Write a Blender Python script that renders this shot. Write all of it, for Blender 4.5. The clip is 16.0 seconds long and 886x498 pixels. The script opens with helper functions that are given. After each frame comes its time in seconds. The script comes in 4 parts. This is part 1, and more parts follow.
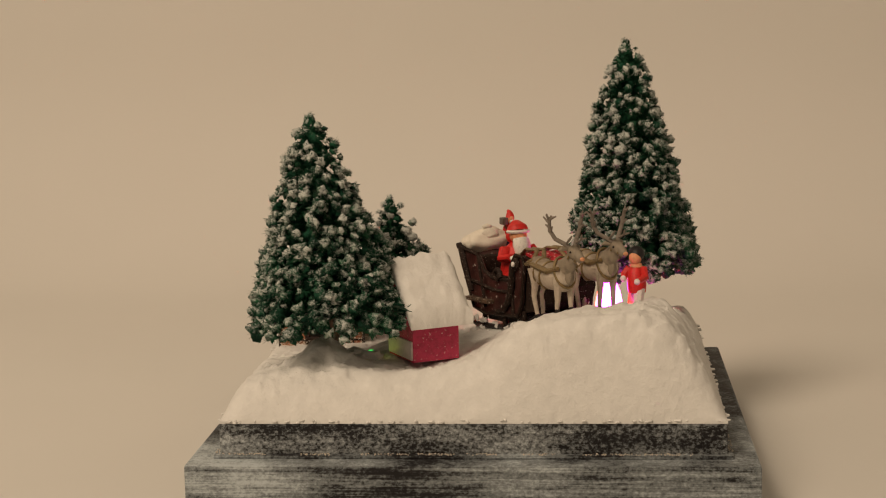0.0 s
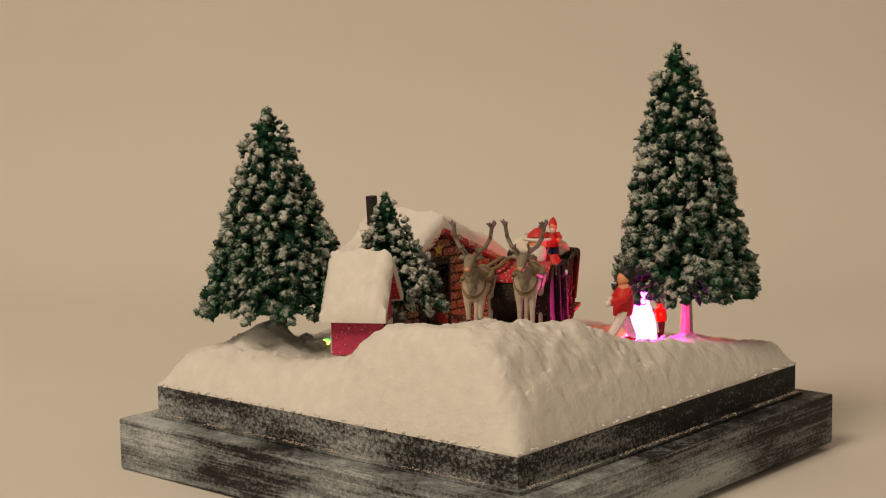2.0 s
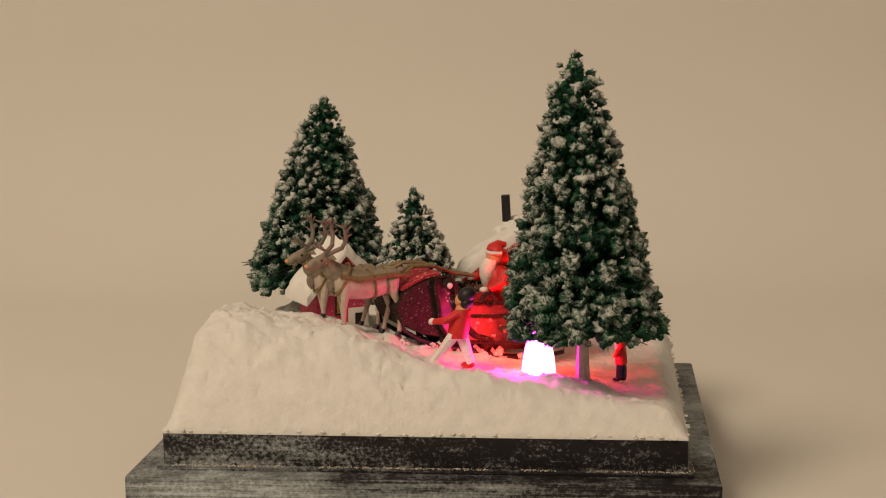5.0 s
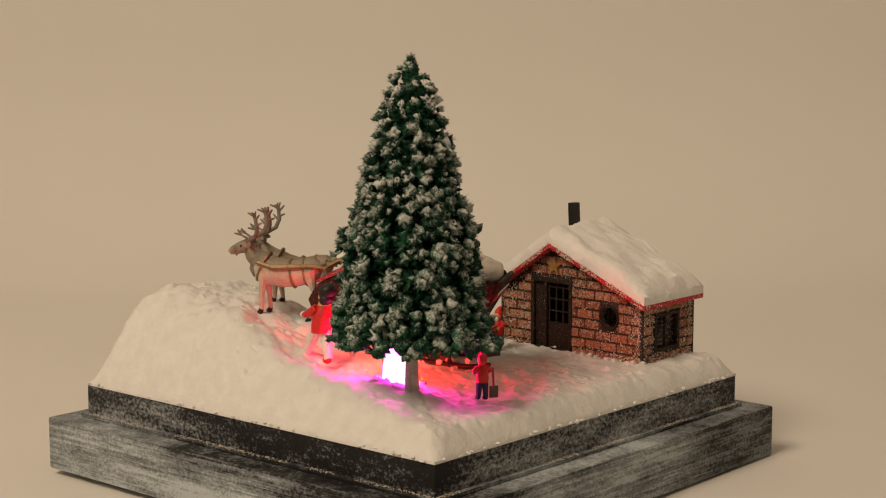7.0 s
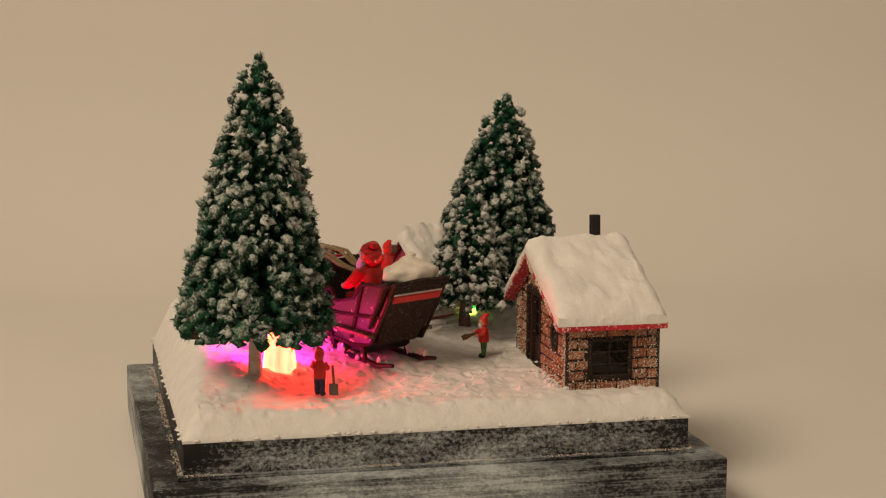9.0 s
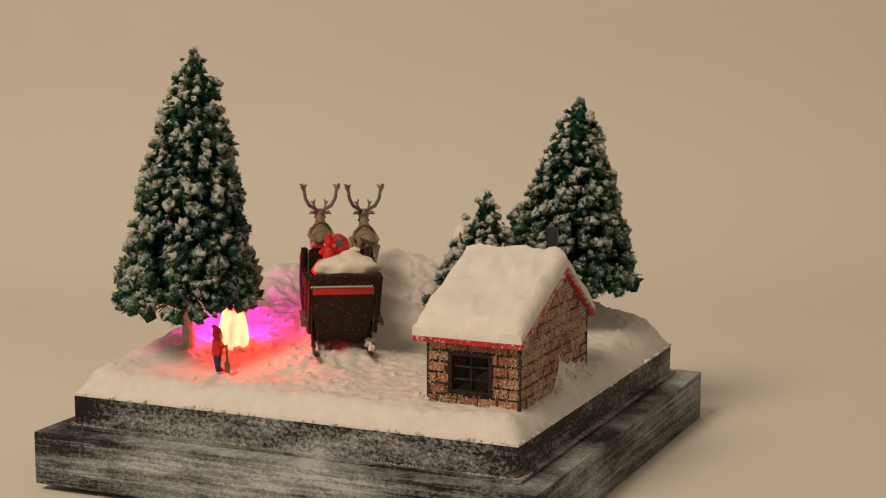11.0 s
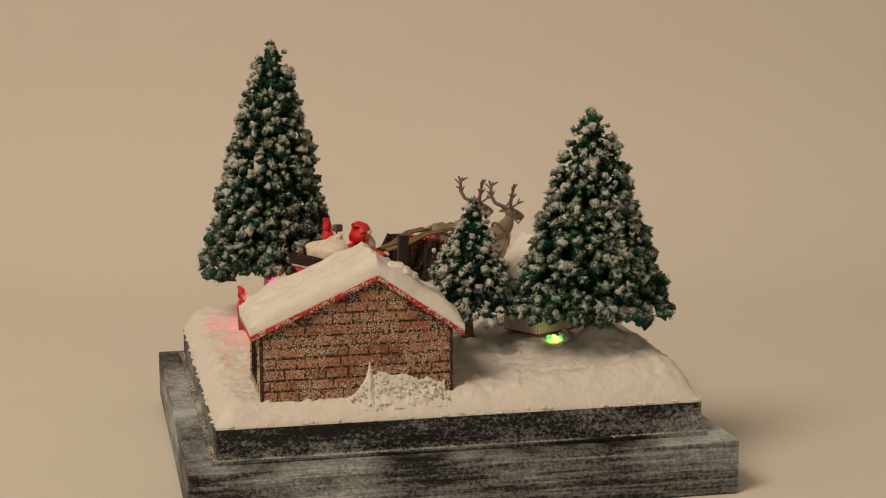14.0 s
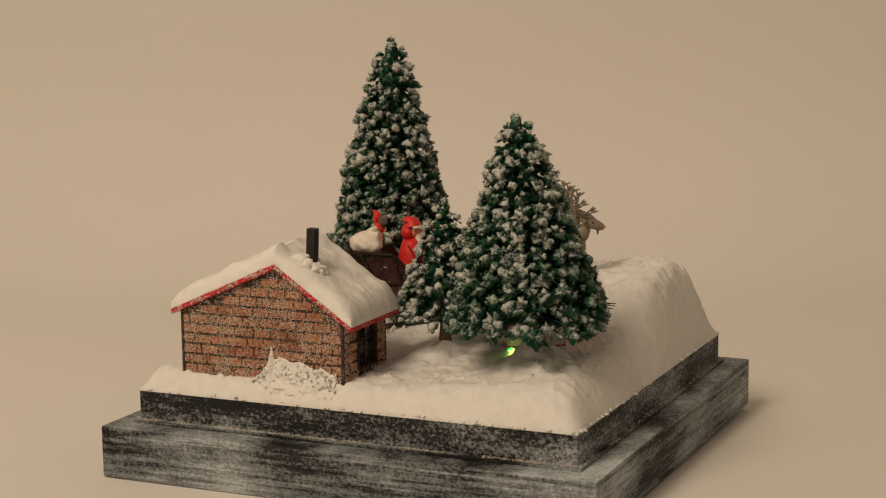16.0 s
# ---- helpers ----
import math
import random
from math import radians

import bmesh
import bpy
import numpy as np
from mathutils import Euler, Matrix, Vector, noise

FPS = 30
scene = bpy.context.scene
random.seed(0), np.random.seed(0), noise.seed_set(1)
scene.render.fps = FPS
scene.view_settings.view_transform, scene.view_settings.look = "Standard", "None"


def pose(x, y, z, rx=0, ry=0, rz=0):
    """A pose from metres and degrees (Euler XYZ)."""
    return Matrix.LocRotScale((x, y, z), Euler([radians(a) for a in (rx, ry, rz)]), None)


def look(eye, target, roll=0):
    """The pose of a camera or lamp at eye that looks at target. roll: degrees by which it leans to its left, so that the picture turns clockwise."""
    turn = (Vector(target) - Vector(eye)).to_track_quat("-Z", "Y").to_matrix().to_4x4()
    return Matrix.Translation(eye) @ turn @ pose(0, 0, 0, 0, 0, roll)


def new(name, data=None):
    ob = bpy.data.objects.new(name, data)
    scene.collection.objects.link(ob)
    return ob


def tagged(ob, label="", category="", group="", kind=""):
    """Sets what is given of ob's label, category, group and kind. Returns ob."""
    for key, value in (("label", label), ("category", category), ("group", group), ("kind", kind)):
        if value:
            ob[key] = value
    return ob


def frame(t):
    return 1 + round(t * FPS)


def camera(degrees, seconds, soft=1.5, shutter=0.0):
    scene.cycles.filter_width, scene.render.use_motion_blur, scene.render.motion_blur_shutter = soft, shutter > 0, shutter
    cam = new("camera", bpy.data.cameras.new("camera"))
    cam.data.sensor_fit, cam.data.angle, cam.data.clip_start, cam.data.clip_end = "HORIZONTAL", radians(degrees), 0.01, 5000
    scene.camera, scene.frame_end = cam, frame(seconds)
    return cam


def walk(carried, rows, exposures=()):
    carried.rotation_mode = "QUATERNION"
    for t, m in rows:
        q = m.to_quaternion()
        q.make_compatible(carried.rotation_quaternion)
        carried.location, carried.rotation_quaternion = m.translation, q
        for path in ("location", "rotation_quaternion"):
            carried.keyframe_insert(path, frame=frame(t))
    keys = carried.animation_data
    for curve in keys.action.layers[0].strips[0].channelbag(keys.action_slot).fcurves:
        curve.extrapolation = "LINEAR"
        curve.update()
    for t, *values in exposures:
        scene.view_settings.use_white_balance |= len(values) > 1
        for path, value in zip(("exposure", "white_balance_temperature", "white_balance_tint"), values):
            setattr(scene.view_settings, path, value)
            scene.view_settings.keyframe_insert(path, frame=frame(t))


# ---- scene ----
# The camera stands still; the turntable carries the diorama round under it.
cam = camera(28.22, 16.0, soft=1.15)
EYE = (0.0, -0.4603, 0.1244)
PITCH, YAW = 0.15053, 0.00352
AIM = (EYE[0] + math.sin(YAW) * math.cos(PITCH), EYE[1] + math.cos(YAW) * math.cos(PITCH), EYE[2] - math.sin(PITCH))
walk(cam, [(0, look(EYE, AIM, -0.49)), (16, look(EYE, AIM, -0.49))], exposures=[(0, 0.0), (16, 0.0)])

# ---- light ----
world = bpy.data.worlds.new("room_light")
scene.world = world
world.use_nodes = True
world.node_tree.nodes["Background"].inputs[0].default_value = (1.0, 0.76, 0.53, 1)
world.node_tree.nodes["Background"].inputs[1].default_value = 0.26
key = bpy.data.lights.new("ceiling_lamp", "AREA")
key.shape, key.size, key.energy, key.color = "DISK", 0.55, 2.65, (1.0, 0.79, 0.575)
key.spread = radians(85)
key_ob = new("ceiling_lamp", key)
key_ob.matrix_world = look((-0.62, -0.75, 1.05), (-0.04, 0.06, 0.04))

# ---- turning ----
MM = 0.001
HOME = Matrix.Translation((0.01256, 0.00298, 0)) @ Matrix.Rotation(-0.01183, 4, "Y")
TURNING = []


def spin(t):
    return Matrix.Rotation(-0.0839 - 0.31613 * t, 4, "Z") @ HOME


def thing(name, x, y, z, rz=0, label="", category="", group="", kind="", ry=0, rx=0):
    """An Empty at the thing's base on the turntable; x, y, z in millimetres."""
    ob = new(name)
    ob.empty_display_size = 0.005
    return carried(ob, pose(x * MM, y * MM, z * MM, rx, ry, rz), label, category, group, kind)


def carried(ob, m, label="", category="", group="", kind=""):
    ob.matrix_basis = spin(0) @ m
    TURNING.append((ob, m))
    return tagged(ob, label, category, group, kind)


def mesh_of(name, bm, mats, smooth=True):
    me = bpy.data.meshes.new(name)
    bmesh.ops.scale(bm, vec=(MM, MM, MM), verts=bm.verts)
    bm.to_mesh(me)
    bm.free()
    for m in mats if isinstance(mats, (list, tuple)) else [mats]:
        me.materials.append(m)
    if smooth:
        me.shade_smooth()
        me.set_sharp_from_angle(angle=radians(38))
    return me


def part(name, bm, mats, parent, label="", smooth=True):
    ob = new(name, mesh_of(name, bm, mats, smooth))
    ob.parent = parent
    return tagged(ob, label)


def single(name, bm, mats, x, y, z, rz=0, label="", category="", group="", kind=""):
    """A thing that is one mesh."""
    ob = new(name, mesh_of(name, bm, mats))
    return carried(ob, pose(x * MM, y * MM, z * MM, 0, 0, rz), label, category, group, kind)


# ---- mesh helpers, in millimetres ----
def box(bm, x0, x1, y0, y1, z0, z1, bevel=0.0, mi=0, m=None):
    old = set(bm.faces)
    made = bmesh.ops.create_cube(bm, size=1)["verts"]
    for v in made:
        v.co = Vector(((x0 + x1) / 2 + v.co.x * (x1 - x0), (y0 + y1) / 2 + v.co.y * (y1 - y0), (z0 + z1) / 2 + v.co.z * (z1 - z0)))
    if bevel:
        bmesh.ops.bevel(bm, geom=list({e for v in made for e in v.link_edges}), offset=bevel, segments=2, profile=0.6, affect="EDGES")
    fresh = [f for f in bm.faces if f not in old]
    for f in fresh:
        f.material_index = mi
    if m is not None:
        bmesh.ops.transform(bm, matrix=m, verts=list({v for f in fresh for v in f.verts}))
    return fresh


def tube(bm, pts, radii, n=8, mi=0, flat=1.0):
    """A round rod through points, closed at both ends. flat: its width across against its height."""
    rings = []
    pts = [Vector(p) for p in pts]
    for i, p in enumerate(pts):
        d = (pts[min(i + 1, len(pts) - 1)] - pts[max(i - 1, 0)]).normalized()
        if not rings:
            a = d.cross(Vector((0, 0, 1)) if abs(d.z) < 0.95 else Vector((1, 0, 0)))
        a = (a - d * a.dot(d)).normalized()
        b = d.cross(a)
        r = radii[i] if isinstance(radii, (list, tuple)) else radii
        rings.append([bm.verts.new(p + r * (flat * math.cos(2 * math.pi * k / n) * a + math.sin(2 * math.pi * k / n) * b)) for k in range(n)])
    for lo, hi in zip(rings, rings[1:]):
        for k in range(n):
            bm.faces.new((lo[k], lo[(k + 1) % n], hi[(k + 1) % n], hi[k])).material_index = mi
    bm.faces.new(rings[0][::-1]).material_index = mi
    bm.faces.new(rings[-1]).material_index = mi


def blob(bm, c, r, sub=2, mi=0, turn=None, rough=0.0, freq=0.6):
    old = set(bm.faces)
    vs = bmesh.ops.create_icosphere(bm, subdivisions=sub, radius=1)["verts"]
    r = r if isinstance(r, (list, tuple)) else (r, r, r)
    for v in vs:
        k = 1 + rough * noise.noise(Vector(c) * 1.7 + v.co * freq * 3)
        co = Vector((v.co.x * r[0], v.co.y * r[1], v.co.z * r[2])) * k
        if turn:
            co = Euler([radians(a) for a in turn]).to_matrix() @ co
        v.co = co + Vector(c)
    for f in bm.faces:
        if f not in old:
            f.material_index = mi


def prism(bm, outline, axis, a, b, mi=0):
    """An outline (list of pairs) pushed from a to b along x, y or z."""
    def at(p, q):
        return {"x": (q, p[0], p[1]), "y": (p[0], q, p[1]), "z": (p[0], p[1], q)}[axis]
    lo = [bm.verts.new(at(p, a)) for p in outline]
    hi = [bm.verts.new(at(p, b)) for p in outline]
    n = len(outline)
    fs = [bm.faces.new(lo[::-1]), bm.faces.new(hi)]
    fs += [bm.faces.new((lo[i], lo[(i + 1) % n], hi[(i + 1) % n], hi[i])) for i in range(n)]
    for f in fs:
        f.material_index = mi
    bmesh.ops.recalc_face_normals(bm, faces=fs)
    return fs


# ---- materials ----
def ramp(nt, fac, stops):
    r = nt.nodes.new("ShaderNodeValToRGB")
    els = r.color_ramp.elements
    while len(els) < len(stops):
        els.new(0.5)
    for e, (p, c) in zip(els, stops):
        e.position, e.color = p, (*c, 1)
    nt.links.new(fac, r.inputs[0])
    return r.outputs[0]


def noise_tex(nt, scale, detail=4, stretch=(1, 1, 1), rough=0.6, coord="Object"):
    tc = nt.nodes.new("ShaderNodeTexCoord")
    mp = nt.nodes.new("ShaderNodeMapping")
    mp.inputs["Scale"].default_value = stretch
    nt.links.new(tc.outputs[coord], mp.inputs[0])
    n = nt.nodes.new("ShaderNodeTexNoise")
    n.inputs["Scale"].default_value, n.inputs["Detail"].default_value, n.inputs["Roughness"].default_value = scale, detail, rough
    nt.links.new(mp.outputs[0], n.inputs["Vector"])
    return n.outputs[0]


def mix(nt, fac, a, b):
    m = nt.nodes.new("ShaderNodeMix")
    m.data_type = "RGBA"
    for sock, v in ((m.inputs[0], fac), (m.inputs[6], a), (m.inputs[7], b)):
        if hasattr(v, "is_output"):
            nt.links.new(v, sock)
        elif isinstance(v, (int, float)):
            sock.default_value = v
        else:
            sock.default_value = (*v, 1)
    return m.outputs[2]


def calc(nt, op, a, b):
    m = nt.nodes.new("ShaderNodeMath")
    m.operation, m.use_clamp = op, False
    for sock, v in zip(m.inputs, (a, b)):
        if hasattr(v, "is_output"):
            nt.links.new(v, sock)
        else:
            sock.default_value = v
    return m.outputs[0]


def base(name, rough=0.6, metal=0.0, spec=0.4):
    m = bpy.data.materials.new(name)
    m.use_nodes = True
    b = m.node_tree.nodes["Principled BSDF"]
    b.inputs["Roughness"].default_value, b.inputs["Metallic"].default_value, b.inputs["Specular IOR Level"].default_value = rough, metal, spec
    return m, m.node_tree, b


def bump(nt, b, height, dist, strength=0.6):
    n = nt.nodes.new("ShaderNodeBump")
    n.inputs["Distance"].default_value, n.inputs["Strength"].default_value = dist * MM, strength
    nt.links.new(height, n.inputs["Height"])
    nt.links.new(n.outputs[0], b.inputs["Normal"])


def paint(name, color, rough=0.5, vary=0.25, scale=900, metal=0.0, dark=None, spots=None, spec=0.4):
    """Hand-painted surface: colour with blotches, darker in patches, and now and then flecks of another colour."""
    m, nt, b = base(name, rough, metal, spec)
    c2 = dark or tuple(v * (1 - vary * 1.6) for v in color)
    c3 = tuple(min(1, v * (1 + vary * 0.6)) for v in color)
    col = ramp(nt, noise_tex(nt, scale), [(0.3, c2), (0.5, color), (0.75, c3)])
    if spots:
        fac = ramp(nt, noise_tex(nt, scale * 2.5, 3), [(spots[1], (0, 0, 0)), (spots[1] + 0.06, (1, 1, 1))])
        col = mix(nt, fac, col, spots[0])
    nt.links.new(col, b.inputs["Base Color"])
    bump(nt, b, noise_tex(nt, scale * 3), 0.15)
    return m


def snow_material(name, grain=2200, tint=(0.75, 0.735, 0.70), coarse=260):
    m, nt, b = base(name, 0.75, 0, 0.25)
    big = noise_tex(nt, coarse, 5)
    col = ramp(nt, big, [(0.25, tuple(v * 0.90 for v in tint)), (0.6, tint), (0.8, tuple(min(1, v * 1.06) for v in tint))])
    specks = ramp(nt, noise_tex(nt, 900, 2), [(0.76, (0, 0, 0)), (0.80, (1, 1, 1))])
    col = mix(nt, calc(nt, "MULTIPLY", specks, 0.45), col, (0.35, 0.24, 0.15))
    nt.links.new(col, b.inputs["Base Color"])
    b.inputs["Subsurface Weight"].default_value = 0.0
    h = calc(nt, "ADD", calc(nt, "MULTIPLY", noise_tex(nt, grain, 5, rough=0.7), 0.22), calc(nt, "ADD", big, calc(nt, "MULTIPLY", noise_tex(nt, 620, 3), 0.35)))
    bump(nt, b, h, 1.3, 0.42)
    return m


SNOW = snow_material("snow")
ROOF_SNOW = snow_material("roof_snow", 1500, (0.79, 0.77, 0.73), 180)


def plinth_material(name, streaky, level, light, mid, fade):
    """Near-black paint, dry-brushed with chalky grey-green white that has chipped and worn."""
    m, nt, b = base(name, 0.6, 0, 0.25)
    streak = noise_tex(nt, 420, 7, (0.05, 0.05, 2.4), 0.8)
    patch = noise_tex(nt, 60, 6, (0.4, 0.4, 1.6), 0.7)
    grain = noise_tex(nt, 1300, 5, (0.8, 0.8, 1.0), 0.8)
    both = calc(nt, "ADD", calc(nt, "MULTIPLY", streak, streaky), calc(nt, "MULTIPLY", grain, 0.60 - streaky))
    both = calc(nt, "ADD", both, calc(nt, "MULTIPLY", patch, 0.40))
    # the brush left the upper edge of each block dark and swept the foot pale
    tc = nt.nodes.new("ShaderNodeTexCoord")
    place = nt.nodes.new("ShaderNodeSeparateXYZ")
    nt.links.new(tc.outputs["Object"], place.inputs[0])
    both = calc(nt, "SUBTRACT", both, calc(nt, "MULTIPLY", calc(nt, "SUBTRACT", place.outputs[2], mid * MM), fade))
    sweep = noise_tex(nt, 22, 3, (1, 1, 1.8), 0.5)
    both = calc(nt, "ADD", both, calc(nt, "MULTIPLY", calc(nt, "SUBTRACT", sweep, 0.5), 0.16))
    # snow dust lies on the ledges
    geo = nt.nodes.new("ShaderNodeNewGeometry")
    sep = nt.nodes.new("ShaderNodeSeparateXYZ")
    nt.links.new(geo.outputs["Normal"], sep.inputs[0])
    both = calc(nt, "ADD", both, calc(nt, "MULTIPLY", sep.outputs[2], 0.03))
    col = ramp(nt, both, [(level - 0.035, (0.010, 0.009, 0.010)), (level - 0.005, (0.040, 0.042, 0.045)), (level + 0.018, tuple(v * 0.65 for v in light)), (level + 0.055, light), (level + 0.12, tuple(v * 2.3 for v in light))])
    nt.links.new(col, b.inputs["Base Color"])
    bump(nt, b, both, 0.6, 0.6)
    return m


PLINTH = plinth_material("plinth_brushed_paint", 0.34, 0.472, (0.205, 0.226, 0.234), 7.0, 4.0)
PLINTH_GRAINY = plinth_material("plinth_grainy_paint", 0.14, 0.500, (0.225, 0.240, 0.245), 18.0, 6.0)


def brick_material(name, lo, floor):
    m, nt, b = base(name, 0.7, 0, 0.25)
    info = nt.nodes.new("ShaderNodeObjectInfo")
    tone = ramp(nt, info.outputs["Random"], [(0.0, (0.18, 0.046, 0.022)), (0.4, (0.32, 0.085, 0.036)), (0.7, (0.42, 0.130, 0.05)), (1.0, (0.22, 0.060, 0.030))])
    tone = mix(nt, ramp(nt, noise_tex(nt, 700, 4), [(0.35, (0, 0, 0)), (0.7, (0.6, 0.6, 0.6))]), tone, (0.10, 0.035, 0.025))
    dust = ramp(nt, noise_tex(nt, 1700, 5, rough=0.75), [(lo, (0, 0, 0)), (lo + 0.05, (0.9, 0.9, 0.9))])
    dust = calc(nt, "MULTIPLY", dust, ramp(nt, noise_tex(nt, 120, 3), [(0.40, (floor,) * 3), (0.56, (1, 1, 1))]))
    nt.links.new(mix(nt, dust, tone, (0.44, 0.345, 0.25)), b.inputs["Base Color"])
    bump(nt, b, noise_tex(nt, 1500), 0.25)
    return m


BRICK = brick_material("painted_brick", 0.485, 0.35)
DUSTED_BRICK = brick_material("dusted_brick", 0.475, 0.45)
MORTAR = paint("black_mortar", (0.035, 0.022, 0.018), 0.8, 0.4, 900, spots=((0.40, 0.34, 0.28), 0.60))
DUSTED_MORTAR = paint("dusted_mortar", (0.06, 0.04, 0.03), 0.8, 0.4, 700, spots=((0.36, 0.28, 0.20), 0.54))
DARK_WOOD = paint("dark_wood", (0.026, 0.015, 0.011), 0.65, 0.4, 900, spots=((0.35, 0.30, 0.25), 0.64), spec=0.2)
BLACK = paint("black_paint", (0.012, 0.010, 0.010), 0.45, 0.3)
RED_TRIM = paint("red_trim", (0.50, 0.020, 0.032), 0.55, 0.3, 700, spots=((0.75, 0.55, 0.52), 0.585))
PINK_WALL = paint("pink_plaster", (0.52, 0.045, 0.11), 0.7, 0.2, 600, spots=((0.72, 0.45, 0.45), 0.63))
WHITE_WALL = paint("white_plaster", (0.72, 0.66, 0.62), 0.7, 0.1, 500)
RED = paint("red_coat", (0.62, 0.022, 0.018), 0.45, 0.15, 1200)
WHITE = paint("white_paint", (0.80, 0.76, 0.70), 0.6, 0.1, 1500)
SKIN = paint("face_paint", (0.72, 0.32, 0.16), 0.5, 0.15)
BLUE = paint("blue_trousers", (0.020, 0.025, 0.075), 0.6, 0.3)
GREEN = paint("green_trousers", (0.045, 0.11, 0.03), 0.6, 0.3)
GREY = paint("grey_paint", (0.12, 0.10, 0.085), 0.5, 0.3)
GOLD = paint("gold_paint", (0.50, 0.30, 0.09), 0.4, 0.2, metal=0.6)


def hide_material():
    """Pale belly and legs, brown airbrushed over the back."""
    m, nt, b = base("reindeer_hide", 0.6, 0, 0.35)
    pale = ramp(nt, noise_tex(nt, 500), [(0.3, (0.40, 0.34, 0.27)), (0.55, (0.53, 0.45, 0.36)), (0.75, (0.58, 0.50, 0.41))])
    brown = ramp(nt, noise_tex(nt, 700), [(0.3, (0.13, 0.095, 0.06)), (0.7, (0.27, 0.205, 0.135))])
    sep = nt.nodes.new("ShaderNodeSeparateXYZ")
    tc = nt.nodes.new("ShaderNodeTexCoord")
    nt.links.new(tc.outputs["Object"], sep.inputs[0])
    high = calc(nt, "ADD", calc(nt, "MULTIPLY", sep.outputs[2], 100.0), calc(nt, "MULTIPLY", noise_tex(nt, 350, 4), 0.5))
    fac = ramp(nt, calc(nt, "SUBTRACT", high, 1.0), [(0.50, (0, 0, 0)), (0.85, (0.85, 0.85, 0.85))])
    nt.links.new(mix(nt, fac, pale, brown), b.inputs["Base Color"])
    bump(nt, b, noise_tex(nt, 1500), 0.2)
    return m


HIDE = hide_material()
HIDE_DARK = paint("reindeer_neck", (0.25, 0.205, 0.15), 0.6, 0.25, 500)
ANTLER = paint("antler", (0.19, 0.16, 0.13), 0.6, 0.2, 700)
STRAP = paint("brass_strap", (0.24, 0.17, 0.08), 0.45, 0.3, metal=0.3)
SACK = paint("sack_cloth", (0.74, 0.68, 0.58), 0.8, 0.12, 350)
WOOD = paint("brown_wood", (0.17, 0.075, 0.035), 0.6, 0.3)
PALE_BARK = paint("plastered_trunk", (0.50, 0.44, 0.37), 0.8, 0.25, 500)
BARK = paint("twig_bark", (0.14, 0.09, 0.06), 0.8, 0.4)

# ---- table and backdrop ----
def backdrop_material():
    m, nt, b = base("seamless_paper", 0.9, 0, 0.1)
    col = ramp(nt, noise_tex(nt, 5, 3), [(0.3, (0.685, 0.665, 0.62)), (0.7, (0.715, 0.695, 0.65))])
    nt.links.new(col, b.inputs["Base Color"])
    bump(nt, b, noise_tex(nt, 300), 0.2, 0.15)
    return m


def backdrop():
    bm = bmesh.new()
    line = [(-900, 0), (200, 0)]
    line += [(230 + 110 * math.sin(radians(a)), 110 - 110 * math.cos(radians(a))) for a in range(5, 86, 8)]
    line += [(342, 130), (362, 500), (380, 1000)]
    cols = [[bm.verts.new((x, y, z - 0.9)) for y, z in line] for x in range(-1200, 1201, 200)]
    for a, b in zip(cols, cols[1:]):
        for i in range(len(line) - 1):
            bm.faces.new((a[i], b[i], b[i + 1], a[i + 1]))
    ob = new("backdrop", mesh_of("backdrop", bm, backdrop_material()))
    tagged(ob, "plain cream paper sweep under and behind the model", "backdrop", kind="structure")


backdrop()

# ---- ground of the diorama ----
EDGE, LOW, LEDGE, TOP = 59.9, 67.1, 14.45, 22.4


def smooth(u):
    u = max(0.0, min(1.0, u))
    return u * u * (3 - 2 * u)


def bell(x, y, cx, cy, r):
    return math.exp(-((x - cx) ** 2 + (y - cy) ** 2) / (r * r))


def swell(x, y):
    """Height of the snow: a ramp that climbs along the sleigh's way, hollows and mounds, and banks at the rim."""
    s = 0.5 * x - 0.866 * y
    z = 27.6 + (9 + 9.4 * smooth((x + 5) / 22)) * smooth((s + 30) / 95)
    z -= 3.0 * bell(x, y, 42, 5, 12) + 1.2 * bell(x, y, -9, -34, 9) + 2.2 * bell(x, y, -13, -47, 14)
    z += 5.2 * bell(x, y, -37, -40, 8) + 1.8 * bell(x, y, 41, 37, 5) + 2.2 * bell(x, y, 44, 30, 5)
    z += 3.5 * bell(x, y, -21, -9, 6) + 1.6 * bell(x, y, 5, 18, 13)
    wide = 4.0 + 0.75 * max(0.0, z - 25)
    k = 1.0
    for d, w in ((EDGE - abs(x), wide), (EDGE - abs(y), wide * (1.0 - 0.55 * smooth((x + 8) / 26) * smooth(-y / 20)))):
        u = 1 - max(0.0, min(1.0, d / w))
        k *= 1 - u ** 2.2
    return TOP + (z - TOP) * k


